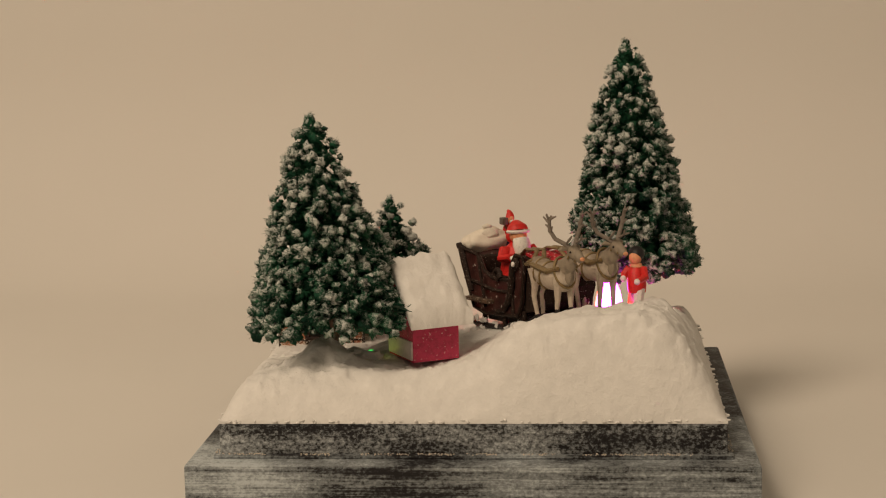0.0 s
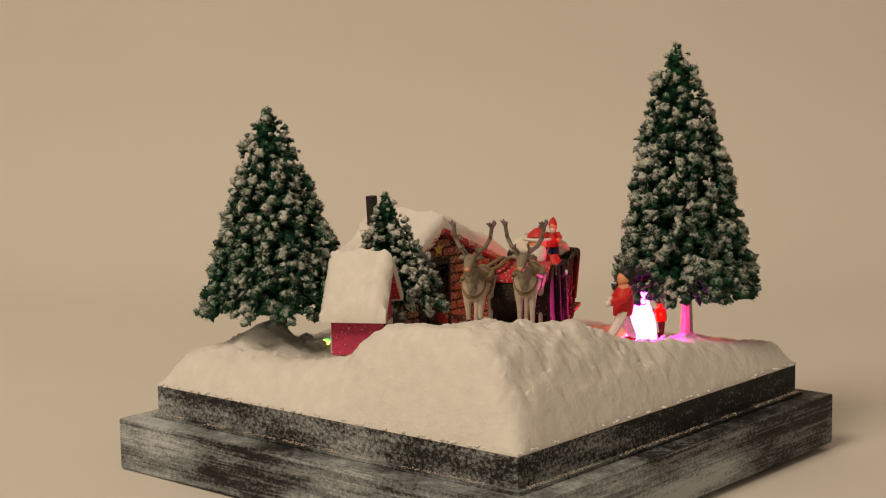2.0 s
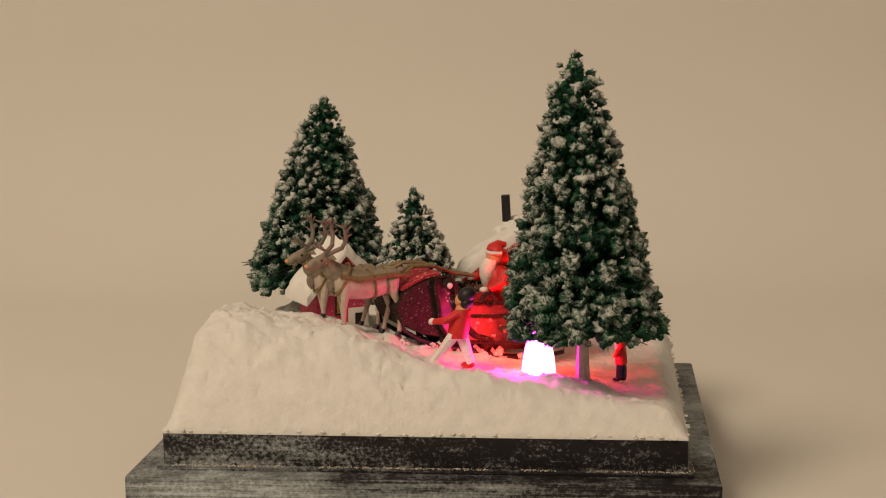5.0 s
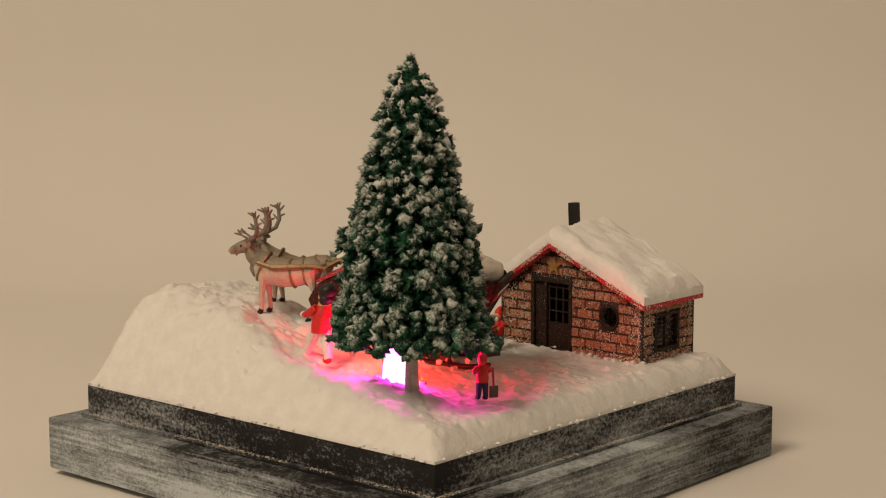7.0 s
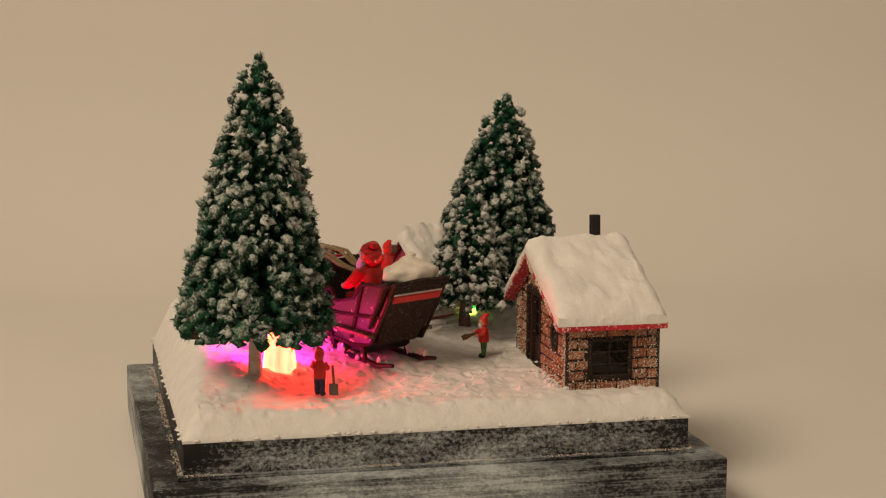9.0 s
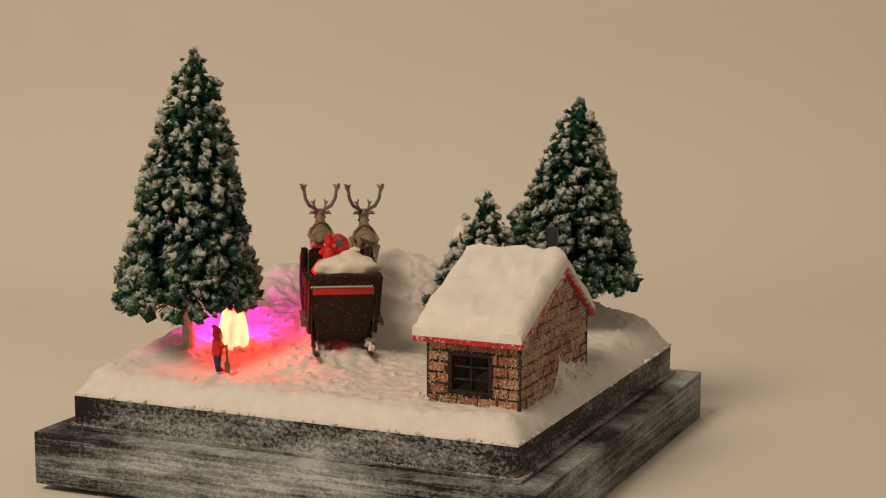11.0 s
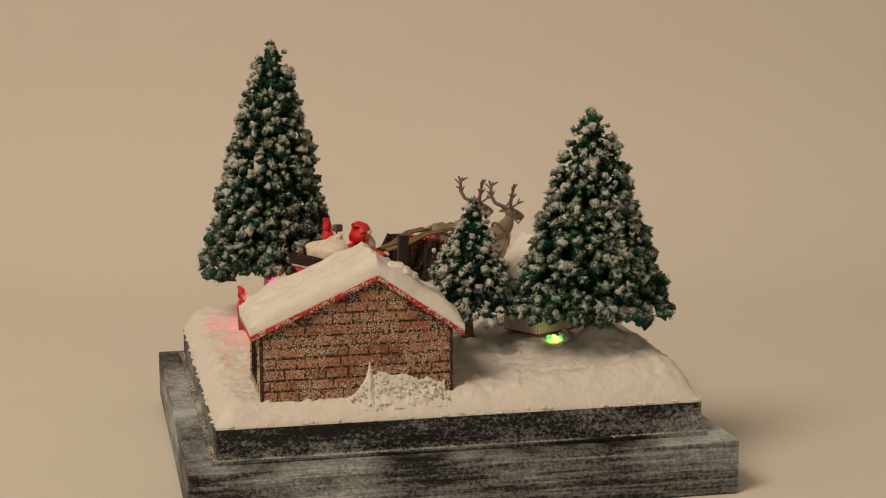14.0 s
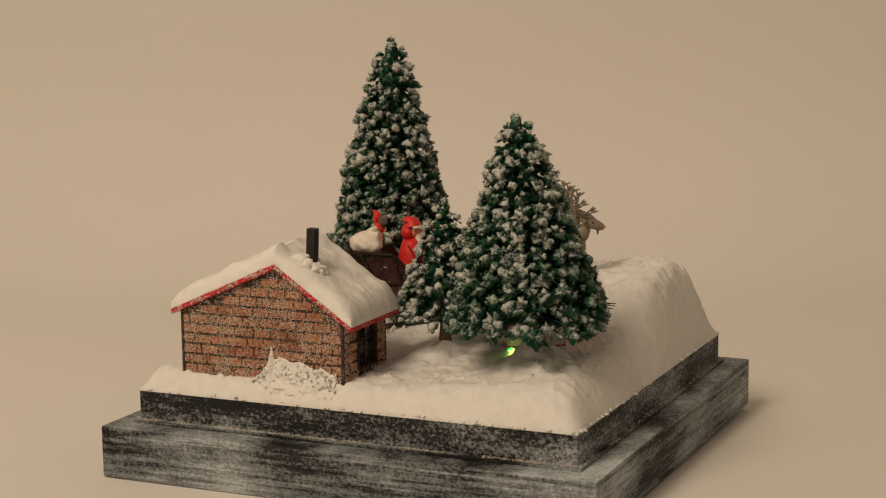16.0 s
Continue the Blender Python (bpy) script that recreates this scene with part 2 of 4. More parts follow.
def ground(x, y):
    """The swell with its lumps, ridges and pits."""
    d = min(EDGE - abs(x), EDGE - abs(y))
    h = swell(x, y)
    p = Vector((x, y, h))
    hill = smooth((h - 30) / 8)
    bumps = 0.85 * noise.fractal(p * 0.085, 0.9, 2.0, 4) * (1 + 0.8 * hill) + 0.42 * noise.noise(p * 0.38) + 0.55 * noise.noise(p * 0.24) * hill
    # broken edges where the plaster slumped, pits and stuck crumbs
    crack = abs(noise.noise(p * 0.16 + Vector((5, 3, 0))))
    bumps -= 0.9 * max(0.0, 0.10 - crack) * 10 * max(0.0, noise.noise(p * 0.09 + Vector((0, 40, 0)))) * (0.4 + hill)
    bumps -= 1.3 * max(0.0, noise.noise(p * 0.36 + Vector((31, 7, 3))) - 0.36)
    bumps += 2.0 * max(0.0, noise.noise(p * 0.62 + Vector((3, 17, 5))) - 0.38)
    return h + bumps * min(1, d / 4) + 0.14 * noise.noise(p * 1.3) * max(0.3, min(1, 0.3 + d))


def snow_ground():
    bm = bmesh.new()
    n = 230
    grid = []
    for i in range(n + 1):
        row = []
        for j in range(n + 1):
            x, y = (-EDGE + 2 * EDGE * k / n for k in (i, j))
            row.append(bm.verts.new((x, y, ground(x, y))))
        grid.append(row)
    for i in range(n):
        for j in range(n):
            bm.faces.new((grid[i][j], grid[i + 1][j], grid[i + 1][j + 1], grid[i][j + 1]))
    rim = [grid[i][0] for i in range(n)] + [grid[n][j] for j in range(n)] + [grid[i][n] for i in range(n, 0, -1)] + [grid[0][j] for j in range(n, 0, -1)]
    low = [bm.verts.new((v.co.x, v.co.y, TOP - 0.6)) for v in rim]
    for k in range(len(rim)):
        q = (k + 1) % len(rim)
        bm.faces.new((rim[k], low[k], low[q], rim[q]))
    single("snow_ground", bm, SNOW, 0, 0, 0, 0, "rough white plaster snow hill on the dark plinth", "ground", kind="structure")


snow_ground()


def plinth():
    ob = thing("plinth", 0, 0, 0, 0, "square stepped wooden plinth, dark paint brushed with white", "plinth")
    bm = bmesh.new()
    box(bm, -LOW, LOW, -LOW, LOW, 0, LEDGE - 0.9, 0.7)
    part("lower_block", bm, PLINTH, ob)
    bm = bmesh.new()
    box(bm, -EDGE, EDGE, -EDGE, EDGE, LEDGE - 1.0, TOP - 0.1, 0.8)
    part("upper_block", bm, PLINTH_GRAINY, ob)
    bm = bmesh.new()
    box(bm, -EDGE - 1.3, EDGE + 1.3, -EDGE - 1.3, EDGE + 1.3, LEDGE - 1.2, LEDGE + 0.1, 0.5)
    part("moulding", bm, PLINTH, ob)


plinth()


# ---- trees ----
def needle_material():
    m, nt, b = base("flocked_needles", 0.85, 0, 0.15)
    geo = nt.nodes.new("ShaderNodeNewGeometry")
    green = ramp(nt, geo.outputs["Random Per Island"], [(0.0, (0.008, 0.038, 0.023)), (0.5, (0.014, 0.085, 0.045)), (1.0, (0.030, 0.120, 0.058))])
    sep = nt.nodes.new("ShaderNodeSeparateXYZ")
    nt.links.new(geo.outputs["Normal"], sep.inputs[0])
    up = calc(nt, "MULTIPLY", sep.outputs[2], 0.16)
    tip = nt.nodes.new("ShaderNodeAttribute")
    tip.attribute_name = "flock"
    speck = calc(nt, "SUBTRACT", noise_tex(nt, 1500, 4, rough=0.8), 0.5)
    patch = calc(nt, "SUBTRACT", noise_tex(nt, 140, 3), 0.5)
    own = calc(nt, "SUBTRACT", geo.outputs["Random Per Island"], 0.5)
    fac = calc(nt, "ADD", calc(nt, "ADD", up, calc(nt, "MULTIPLY", speck, 2.3)), calc(nt, "MULTIPLY", patch, 0.9))
    fac = calc(nt, "ADD", fac, calc(nt, "MULTIPLY", own, 0.45))
    fac = calc(nt, "ADD", fac, calc(nt, "MULTIPLY", tip.outputs["Fac"], 0.52))
    snow = ramp(nt, fac, [(0.0, (0, 0, 0)), (0.20, (0.22, 0.22, 0.22)), (0.66, (0.92, 0.92, 0.92))])
    nt.links.new(mix(nt, snow, green, (0.66, 0.67, 0.63)), b.inputs["Base Color"])
    bump(nt, b, noise_tex(nt, 2500, 4), 0.5, 0.8)
    return m


NEEDLES = needle_material()


def clump_mesh(verts, faces, flock, c, r, out, rng, bias=0.0):
    """One tuft of flocked needles: a knobbly ball with short spikes, appended to the lists."""
    tmp = bmesh.new()
    bmesh.ops.create_icosphere(tmp, subdivisions=2 if r > 0.7 else 1, radius=1)
    seed = Vector((rng.uniform(0, 90), rng.uniform(0, 90), rng.uniform(0, 90)))
    o = len(verts)
    side = out.cross(Vector((0, 0, 1))).normalized()
    up = side.cross(out)
    for v in tmp.verts:
        k = r * (0.76 + 0.95 * noise.noise(seed + v.co * 1.9) + 0.65 * noise.noise(seed + v.co * 4.6))
        p = v.co * k
        verts.append(c + out * p.x * 1.2 + side * p.y + up * p.z * 0.95)
        flock.append(0.85 * v.co.x + 0.35 * v.co.z + bias)
    faces.extend([tuple(o + v.index for v in f.verts) for f in tmp.faces])
    tmp.free()
    for _ in range(38):
        d = (out * rng.uniform(0.1, 1.3) + side * rng.uniform(-1, 1) + up * rng.uniform(-0.9, 0.8)).normalized()
        w = d.cross(Vector((rng.uniform(-1, 1), rng.uniform(-1, 1), rng.uniform(-1, 1)))).normalized() * 0.10
        o = len(verts)
        root = c + d * r * 0.5
        verts.extend((root - w, root + w, c + d * r * rng.uniform(1.0, 1.65)))
        flock.extend((-0.4 + bias, -0.4 + bias, rng.uniform(-0.5, 0.9) + bias))
        faces.append((o, o + 1, o + 2))


def pine(x, y, z, top, low, radius, lean, seed, label, count, size, shape=0.85, bark=None, white=0.0):
    """A bottle-brush tree: trunk, bare twigs and a crown of flocked tufts; top and low: heights of the crown over the base."""
    rng = random.Random(seed)
    ob = thing("pine_tree", x, y, z, 0, label, "tree", "snowy trees")
    bm = bmesh.new()
    tube(bm, [(0, 0, -1.5), (0.1, 0, low * 0.5), (lean[0] * 0.3, lean[1] * 0.3, top * 0.4), (lean[0], lean[1], top)], [1.8, 1.4, 0.8, 0.25], 9)
    part("trunk", bm, bark or BARK, ob)
    verts, faces, flock = [], [], []
    golden = 2.39996
    for i in range(count):
        u = (i + 0.5) / count
        f = 1 - math.sqrt(1 - u) if u < 1 else 1
        h = low + (top - low) * f
        w = radius * ((1 - f) ** shape * 0.89 + 0.11)
        a = i * golden + rng.uniform(-0.25, 0.25)
        w *= 1 + 0.10 * noise.noise(Vector((math.cos(a) * 2, math.sin(a) * 2, h * 0.12 + seed)))
        inner = rng.random() < 0.28
        w *= rng.uniform(0.45, 0.75) if inner else rng.uniform(0.84, 1.0)
        h += rng.uniform(-1.0, 1.0) - 0.10 * w
        out = Vector((math.cos(a), math.sin(a), rng.uniform(-0.35, 0.15))).normalized()
        c = Vector((lean[0] * f + w * math.cos(a), lean[1] * f + w * math.sin(a), min(h, top)))
        clump_mesh(verts, faces, flock, c, size * rng.uniform(0.45, 1.5) * (0.62 + 0.38 * (1 - f)), out, rng, 0.8 * f - 0.42 + white + rng.uniform(-0.3, 0.35) - (0.9 if inner else 0))
    for i in range(count // 3):
        f = rng.random() ** 0.85
        w, a = radius * (1 - f) ** shape * rng.uniform(0.15, 0.6), rng.uniform(0, 6.28)
        c = Vector((lean[0] * f + w * math.cos(a), lean[1] * f + w * math.sin(a), low + (top - low) * f * 0.97))
        clump_mesh(verts, faces, flock, c, size * (0.85 + 0.6 * (1 - f)), Vector((math.cos(a), math.sin(a), 0)), rng, -1.3)
    for k in range(5):
        clump_mesh(verts, faces, flock, Vector((lean[0], lean[1], top - 0.9 * k)), size * (0.85 + 0.10 * k), Vector((0.3, 0.1, 1)).normalized(), rng)
    me = bpy.data.meshes.new("crown")
    me.from_pydata([v * MM for v in verts], [], faces)
    me.attributes.new("flock", "FLOAT", "POINT").data.foreach_set("value", flock)
    me.materials.append(NEEDLES)
    me.shade_smooth()
    crown = new("crown", me)
    crown.parent = ob
    for k in range(int(radius * 2.2)):
        a, h = rng.uniform(0, 6.28), low + rng.uniform(-1.2, 4)
        r = radius * rng.uniform(0.85, 1.08)
        d = Vector((math.cos(a), math.sin(a), 0))
        bm = bmesh.new()
        tube(bm, [(0, 0, h + 2), d * r * 0.5 + Vector((0, 0, h + rng.uniform(0, 1))), d * r + Vector((rng.uniform(-1, 1), rng.uniform(-1, 1), h - 0.5 + rng.uniform(-1.2, 0.8)))], [0.35, 0.26, 0.12], 5)
        for j in range(7):
            p = d * r * (0.55 + 0.07 * j) + Vector((0, 0, h + 0.2 - 0.1 * j))
            tube(bm, [p, p + Vector((rng.uniform(-1, 1), rng.uniform(-1, 1), rng.uniform(-0.4, 1)))], [0.16, 0.08], 4)
        part("twig", bm, TWIG, ob)
    return ob


TWIG = paint("green_wire_twig", (0.02, 0.05, 0.03), 0.7, 0.4)
pine(40.8, 36.0, 33.0, 73.6, 11.5, 18.4, (-2.2, -2.0), 3, "tall dark green pine dusted with white flock", 1250, 1.55, 0.70, PALE_BARK)
pine(-35.2, -38.2, 36.8, 55.6, 6.6, 20.0, (-4.4, 1.3), 8, "dark green pine dusted with white flock on a mound", 1130, 1.5, 0.82)
pine(-21.0, -9.2, 33.0, 36.0, 7.6, 13.6, (-2.3, -1.1), 21, "small dark pine dusted with white flock", 400, 1.15, 0.84, None, 0.7)


# ---- brick cottage ----
HX0, HX1, HY0, HY1, HB, HT, RIDGE, RY = -55.6, -32.8, 2.7, 48.5, 26.6, 41.6, 55.2, 20.6


def roof_z(y):
    """Underside of the cottage's uneven roof."""
    return RIDGE - (y - RY) * (RIDGE - 42.6) / (HY1 + 1 - RY) if y > RY else RIDGE - (RY - y) * (RIDGE - 42.2) / (RY - HY0 + 1)


def snow_cap(half, x0, x1, thick, nx=26, seed=0, lift=0.0):
    """A soft quilt of snow over a roof line: half is a list of (y, z) of the underside."""
    bm = bmesh.new()
    pts = []
    for (ya, za), (yb, zb) in zip(half, half[1:]):
        pts += [(ya + (yb - ya) * k / 14, za + (zb - za) * k / 14) for k in range(14)]
    pts.append(half[-1])
    m = len(pts)
    upper, lower = [], []
    for i in range(nx + 1):
        u = i / nx
        x = x0 + (x1 - x0) * u
        ru, rl = [], []
        for j, (y, z) in enumerate(pts):
            v = j / (m - 1)
            e = min(u, 1 - u) * (x1 - x0)
            g = min(v, 1 - v) * (m - 1) * 2.0
            t = thick * (0.42 + 0.58 * math.sqrt(min(1, min(e, g) / 2.2)))
            p = Vector((x + seed, y, z))
            t += 0.95 * noise.fractal(p * 0.20, 0.9, 2.0, 4) + 0.30 * noise.noise(p * 0.9) + 1.2 * max(0.0, noise.noise(p * 0.5 + Vector((4, 4, 4))) - 0.35)
            ru.append(bm.verts.new((x + 0.35 * noise.noise(p * 0.7), y + 0.3 * noise.noise(p * 0.6 + Vector((9, 9, 9))), z + max(0.25, t))))
            rl.append(bm.verts.new((x, y, z)))
        upper.append(ru)
        lower.append(rl)
    for i in range(nx):
        for j in range(m - 1):
            bm.faces.new((upper[i][j], upper[i + 1][j], upper[i + 1][j + 1], upper[i][j + 1]))
            bm.faces.new((lower[i][j], lower[i][j + 1], lower[i + 1][j + 1], lower[i + 1][j]))
    for i in range(nx):
        for j in (0, m - 1):
            bm.faces.new((upper[i][j], lower[i][j], lower[i + 1][j], upper[i + 1][j]))
    for j in range(m - 1):
        for i in (0, nx):
            bm.faces.new((upper[i][j], upper[i][j + 1], lower[i][j + 1], lower[i][j]))
    bmesh.ops.recalc_face_normals(bm, faces=bm.faces)
    return bm


def wall_slab(outline, holes, axis, a, b):
    """A wall pushed from a to b along axis, with round or square holes cut right through."""
    bm = bmesh.new()
    def at(p, q):
        return (q, p[0], p[1]) if axis == "x" else (p[0], q, p[1])
    edges = []
    for ring in [outline, *holes]:
        vs = [bm.verts.new(at(p, a)) for p in ring]
        edges += [bm.edges.new((vs[i], vs[(i + 1) % len(vs)])) for i in range(len(vs))]
    bmesh.ops.triangle_fill(bm, use_beauty=True, use_dissolve=False, edges=edges)
    def inside(p, ring):
        c = False
        for i in range(len(ring)):
            (x1, y1), (x2, y2) = ring[i], ring[i - 1]
            if (y1 > p[1]) != (y2 > p[1]) and p[0] < (x2 - x1) * (p[1] - y1) / (y2 - y1) + x1:
                c = not c
        return c
    for f in list(bm.faces):
        c = f.calc_center_median()
        q = (c.y, c.z) if axis == "x" else (c.x, c.z)
        if any(inside(q, h) for h in holes):
            bm.faces.remove(f)
    got = bmesh.ops.extrude_face_region(bm, geom=list(bm.faces))
    bmesh.ops.translate(bm, vec=(b - a, 0, 0) if axis == "x" else (0, b - a, 0), verts=[v for v in got["geom"] if isinstance(v, bmesh.types.BMVert)])
    bmesh.ops.recalc_face_normals(bm, faces=bm.faces)
    return bm


def rect(u0, u1, v0, v1):
    return [(u0, v0), (u1, v0), (u1, v1), (u0, v1)]


DOOR = rect(13.0, 25.8, 27.6, 46.4)
ROUND = [(38.2 + 2.5 * math.cos(k * math.pi / 8), 38.4 + 2.6 * math.sin(k * math.pi / 8)) for k in range(16)]
WIN_C = rect(-48.6, -38.4, 30.2, 39.3)
WIN_A = rect(-48.2, -38.1, 29.6, 40.2)
BRICKS = []


def lay_bricks(wall, axis, face, out, u0, u1, holes, peak):
    """Bricks of a wall in running bond, kept clear of openings; laid later by place_bricks()."""
    rng = random.Random(int(face * 10) % 97)
    row, z = 0, HB + 0.4
    while z < RIDGE:
        h = 2.5
        u = u0 - (2.4 if row % 2 else 0)
        while u < u1:
            w = 5.1 * rng.uniform(0.93, 1.07)
            a, b = max(u + 0.22, u0 + 0.1), min(u + w - 0.22, u1 - 0.1)
            parts = [(a, b)]
            for ring in holes:
                lo, hi = min(p[0] for p in ring) - 0.5, max(p[0] for p in ring) + 0.5
                zl, zh = min(p[1] for p in ring) - 0.3, max(p[1] for p in ring) + 0.3
                if z + h > zl and z < zh:
                    parts = [q for p in parts for q in ((p[0], min(p[1], lo)), (max(p[0], hi), p[1]))]
            for p in parts:
                if p[1] - p[0] > 0.7 and z + h * 0.4 < min(peak(p[0]), peak(p[1])):
                    BRICKS.append((wall, axis, face, out, p[0], p[1], z, z + h - 0.5 + rng.uniform(-0.08, 0.08), rng.uniform(0.15, 0.42)))
            u += w
        z += h + 0.12
        row += 1


def place_bricks():
    for wall, axis, face, out, a, b, z0, z1, proud in BRICKS:
        bm = bmesh.new()
        q = sorted((face - out * 0.1, face + out * proud))
        if axis == "x":
            box(bm, *q, a, b, z0, z1, 0)
        else:
            box(bm, a, b, *q, z0, z1, 0)
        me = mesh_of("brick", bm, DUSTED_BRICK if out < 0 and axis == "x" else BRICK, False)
        ob = new("brick", me)
        ob.parent = wall


def window(parent, axis, face, out, ring, cols, rows, name="window_frame"):
    """Frame, bars and panes set into an opening of the wall."""
    u0, u1, v0, v1 = ring[0][0], ring[1][0], ring[0][1], ring[2][1]
    bm = bmesh.new()
    def bar(a, b, c, d, near, far):
        q = sorted((face + out * near, face + out * far))
        box(bm, *q, a, b, c, d, 0.1) if axis == "x" else box(bm, a, b, *q, c, d, 0.1)
    for a, b, c, d in ((u0 - 0.5, u0 + 0.5, v0 - 0.4, v1 + 0.4), (u1 - 0.5, u1 + 0.5, v0 - 0.4, v1 + 0.4), (u0, u1, v0 - 0.4, v0 + 0.5), (u0, u1, v1 - 0.5, v1 + 0.4)):
        bar(a, b, c, d, -0.9, 0.55)
    for k in range(1, cols):
        u = u0 + (u1 - u0) * k / cols
        bar(u - 0.22, u + 0.22, v0 + 0.3, v1 - 0.3, -0.7, -0.15)
    for k in range(1, rows):
        v = v0 + (v1 - v0) * k / rows
        bar(u0 + 0.3, u1 - 0.3, v - 0.2, v + 0.2, -0.66, -0.19)
    frame_ob = part(name, bm, DARK_WOOD, parent, "dark wooden window frame")
    bm = bmesh.new()
    bar(u0, u1, v0, v1, -0.50, -0.42)
    pane = part("pane", bm, GLASS, frame_ob, "dark glass")
    pane.visible_shadow = False


def glass_material():
    m, nt, b = base("thin_pane", 0.08, 0, 0.5)
    b.inputs["Base Color"].default_value = (0.9, 0.9, 0.88, 1)
    b.inputs["Transmission Weight"].default_value = 1.0
    b.inputs["IOR"].default_value = 1.2
    return m


GLASS = glass_material()


def cottage():
    ob = thing("brick_cottage", 0, 0, 0, 0, "small model brick cottage with thick snow on its roof", "house")
    gable = [(HY0, HB), (HY1, HB), (HY1, roof_z(HY1)), (RY, RIDGE), (HY0, roof_z(HY0))]
    end = part("wall", wall_slab(gable, [], "x", HX0, HX0 + 1.2), DUSTED_MORTAR, ob, "blank brick gable dusted with snow", False)
    front = part("wall", wall_slab(gable, [DOOR, ROUND], "x", HX1, HX1 - 1.2), MORTAR, ob, "brick gable with a door and a round window", False)
    side_c = part("wall", wall_slab(rect(HX0 + 1.2, HX1 - 1.2, HB, roof_z(HY1) - 0.1), [WIN_C], "y", HY1, HY1 - 1.2), MORTAR, ob, "", False)
    side_a = part("wall", wall_slab(rect(HX0 + 1.2, HX1 - 1.2, HB, roof_z(HY0) - 0.1), [WIN_A], "y", HY0, HY0 + 1.2), MORTAR, ob, "", False)
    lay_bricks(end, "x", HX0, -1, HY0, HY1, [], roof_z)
    lay_bricks(front, "x", HX1, 1, HY0, HY1, [DOOR, ROUND], roof_z)
    lay_bricks(side_c, "y", HY1, 1, HX0, HX1, [WIN_C], lambda u: roof_z(HY1) - 0.2)
    lay_bricks(side_a, "y", HY0, -1, HX0, HX1, [WIN_A], lambda u: roof_z(HY0) - 0.2)
    for x in (HX0, HX1):
        for y in (HY0, HY1):
            bm = bmesh.new()
            box(bm, x - 0.42, x + 0.42, y - 0.42, y + 0.42, HB - 0.5, roof_z(y) - 0.1, 0.15)
            part("corner_strip", bm, MORTAR, ob, "black corner strip")
    window(ob, "y", HY1, 1, WIN_C, 2, 3)
    window(ob, "y", HY0, -1, WIN_A, 2, 3)
    # door leaf, half of it a lattice of small panes
    bm = bmesh.new()
    for a, b, c, d in ((12.6, 13.6, 27.4, 46.8), (25.2, 26.2, 27.4, 46.8), (13.6, 25.2, 45.6, 46.8), (13.6, 25.2, 27.2, 28.2), (17.0, 17.9, 28.2, 45.6)):
        box(bm, HX1 - 0.9, HX1 + 0.5, a, b, c, d, 0.12)
    door = part("door_frame", bm, DARK_WOOD, ob, "dark wooden door frame")
    bm = bmesh.new()
    box(bm, HX1 - 1.0, HX1 - 0.5, 17.9, 25.2, 28.2, 34.5, 0.1)
    box(bm, HX1 - 1.0, HX1 - 0.5, 13.6, 17.0, 28.2, 45.6, 0.1)
    leaf = part("door", bm, DARK_WOOD, ob, "dark door with a lattice of panes")
    for k in range(4):
        bm = bmesh.new()
        box(bm, HX1 - 0.9, HX1 - 0.55, 17.9 + 2.3 * k, 18.3 + 2.3 * k, 34.5, 45.6, 0)
        part("glazing_bar", bm, DARK_WOOD, leaf)
        bm = bmesh.new()
        box(bm, HX1 - 0.88, HX1 - 0.57, 17.9, 25.2, 34.6 + 3.2 * k, 35.0 + 3.2 * k, 0)
        part("glazing_bar", bm, DARK_WOOD, leaf)
    bm = bmesh.new()
    ring = [(38.2 + 2.9 * math.cos(k * math.pi / 10), 38.4 + 3.0 * math.sin(k * math.pi / 10)) for k in range(20)]
    tube(bm, [(HX1 + 0.1, a, b) for a, b in ring + ring[:2]], 0.42, 6)
    part("round_window_frame", bm, DARK_WOOD, ob)
    bm = bmesh.new()
    star = [(20.6 + r * math.sin(k * math.pi / 5), 50.2 + r * math.cos(k * math.pi / 5)) for k, r in ((k, 2.3 if k % 2 == 0 else 1.0) for k in range(10))]
    prism(bm, star, "x", HX1 + 0.2, HX1 + 1.0)
    part("star", bm, GOLD, ob, "gold star over the door")
    # roof boards, red verge and snow
    under = [(HY1 + 2.6, roof_z(HY1 + 2.6)), (RY, RIDGE), (HY0 - 3.2, roof_z(HY0 - 3.2))]
    bm = bmesh.new()
    prism(bm, under + [(y, z + 1.4) for y, z in reversed(under)], "x", -57.2, -29.6)
    bmesh.ops.bevel(bm, geom=bm.edges[:], offset=0.2, segments=1, affect="EDGES")
    part("roof", bm, RED_TRIM, ob, "red painted roof board with white flecks", False)
    part("roof_snow", snow_cap([(y, z + 1.35) for y, z in under], -57.0, -29.7, 4.2, 34, 3), ROOF_SNOW, ob, "thick lumpy snow")
    bm = bmesh.new()
    box(bm, -51.5, -49.1, 12.3, 14.7, 50, 65.0, 0.25, 0, Matrix.Translation((-50.3, 13.5, 57)) @ Matrix.Rotation(radians(3), 4, 'X') @ Matrix.Translation((50.3, -13.5, -57)))
    part("chimney", bm, BLACK, ob, "square black chimney")
    bm = bmesh.new()
    for dx, dy, q in ((-1.2, -0.6, 2.2), (1.2, 0.8, 2.0), (-2.6, 0.6, 1.8), (0.2, -2.0, 1.7), (-1.8, 2.4, 2.0)):
        blob(bm, (-50.3 + dx, 13.5 + dy, roof_z(13.5 + dy) + 5.2), (q * 1.2, q * 1.2, 1.7), 3, rough=0.4)
    part("snow_collar", bm, ROOF_SNOW, ob, "snow heaped round the chimney")
    bm = bmesh.new()
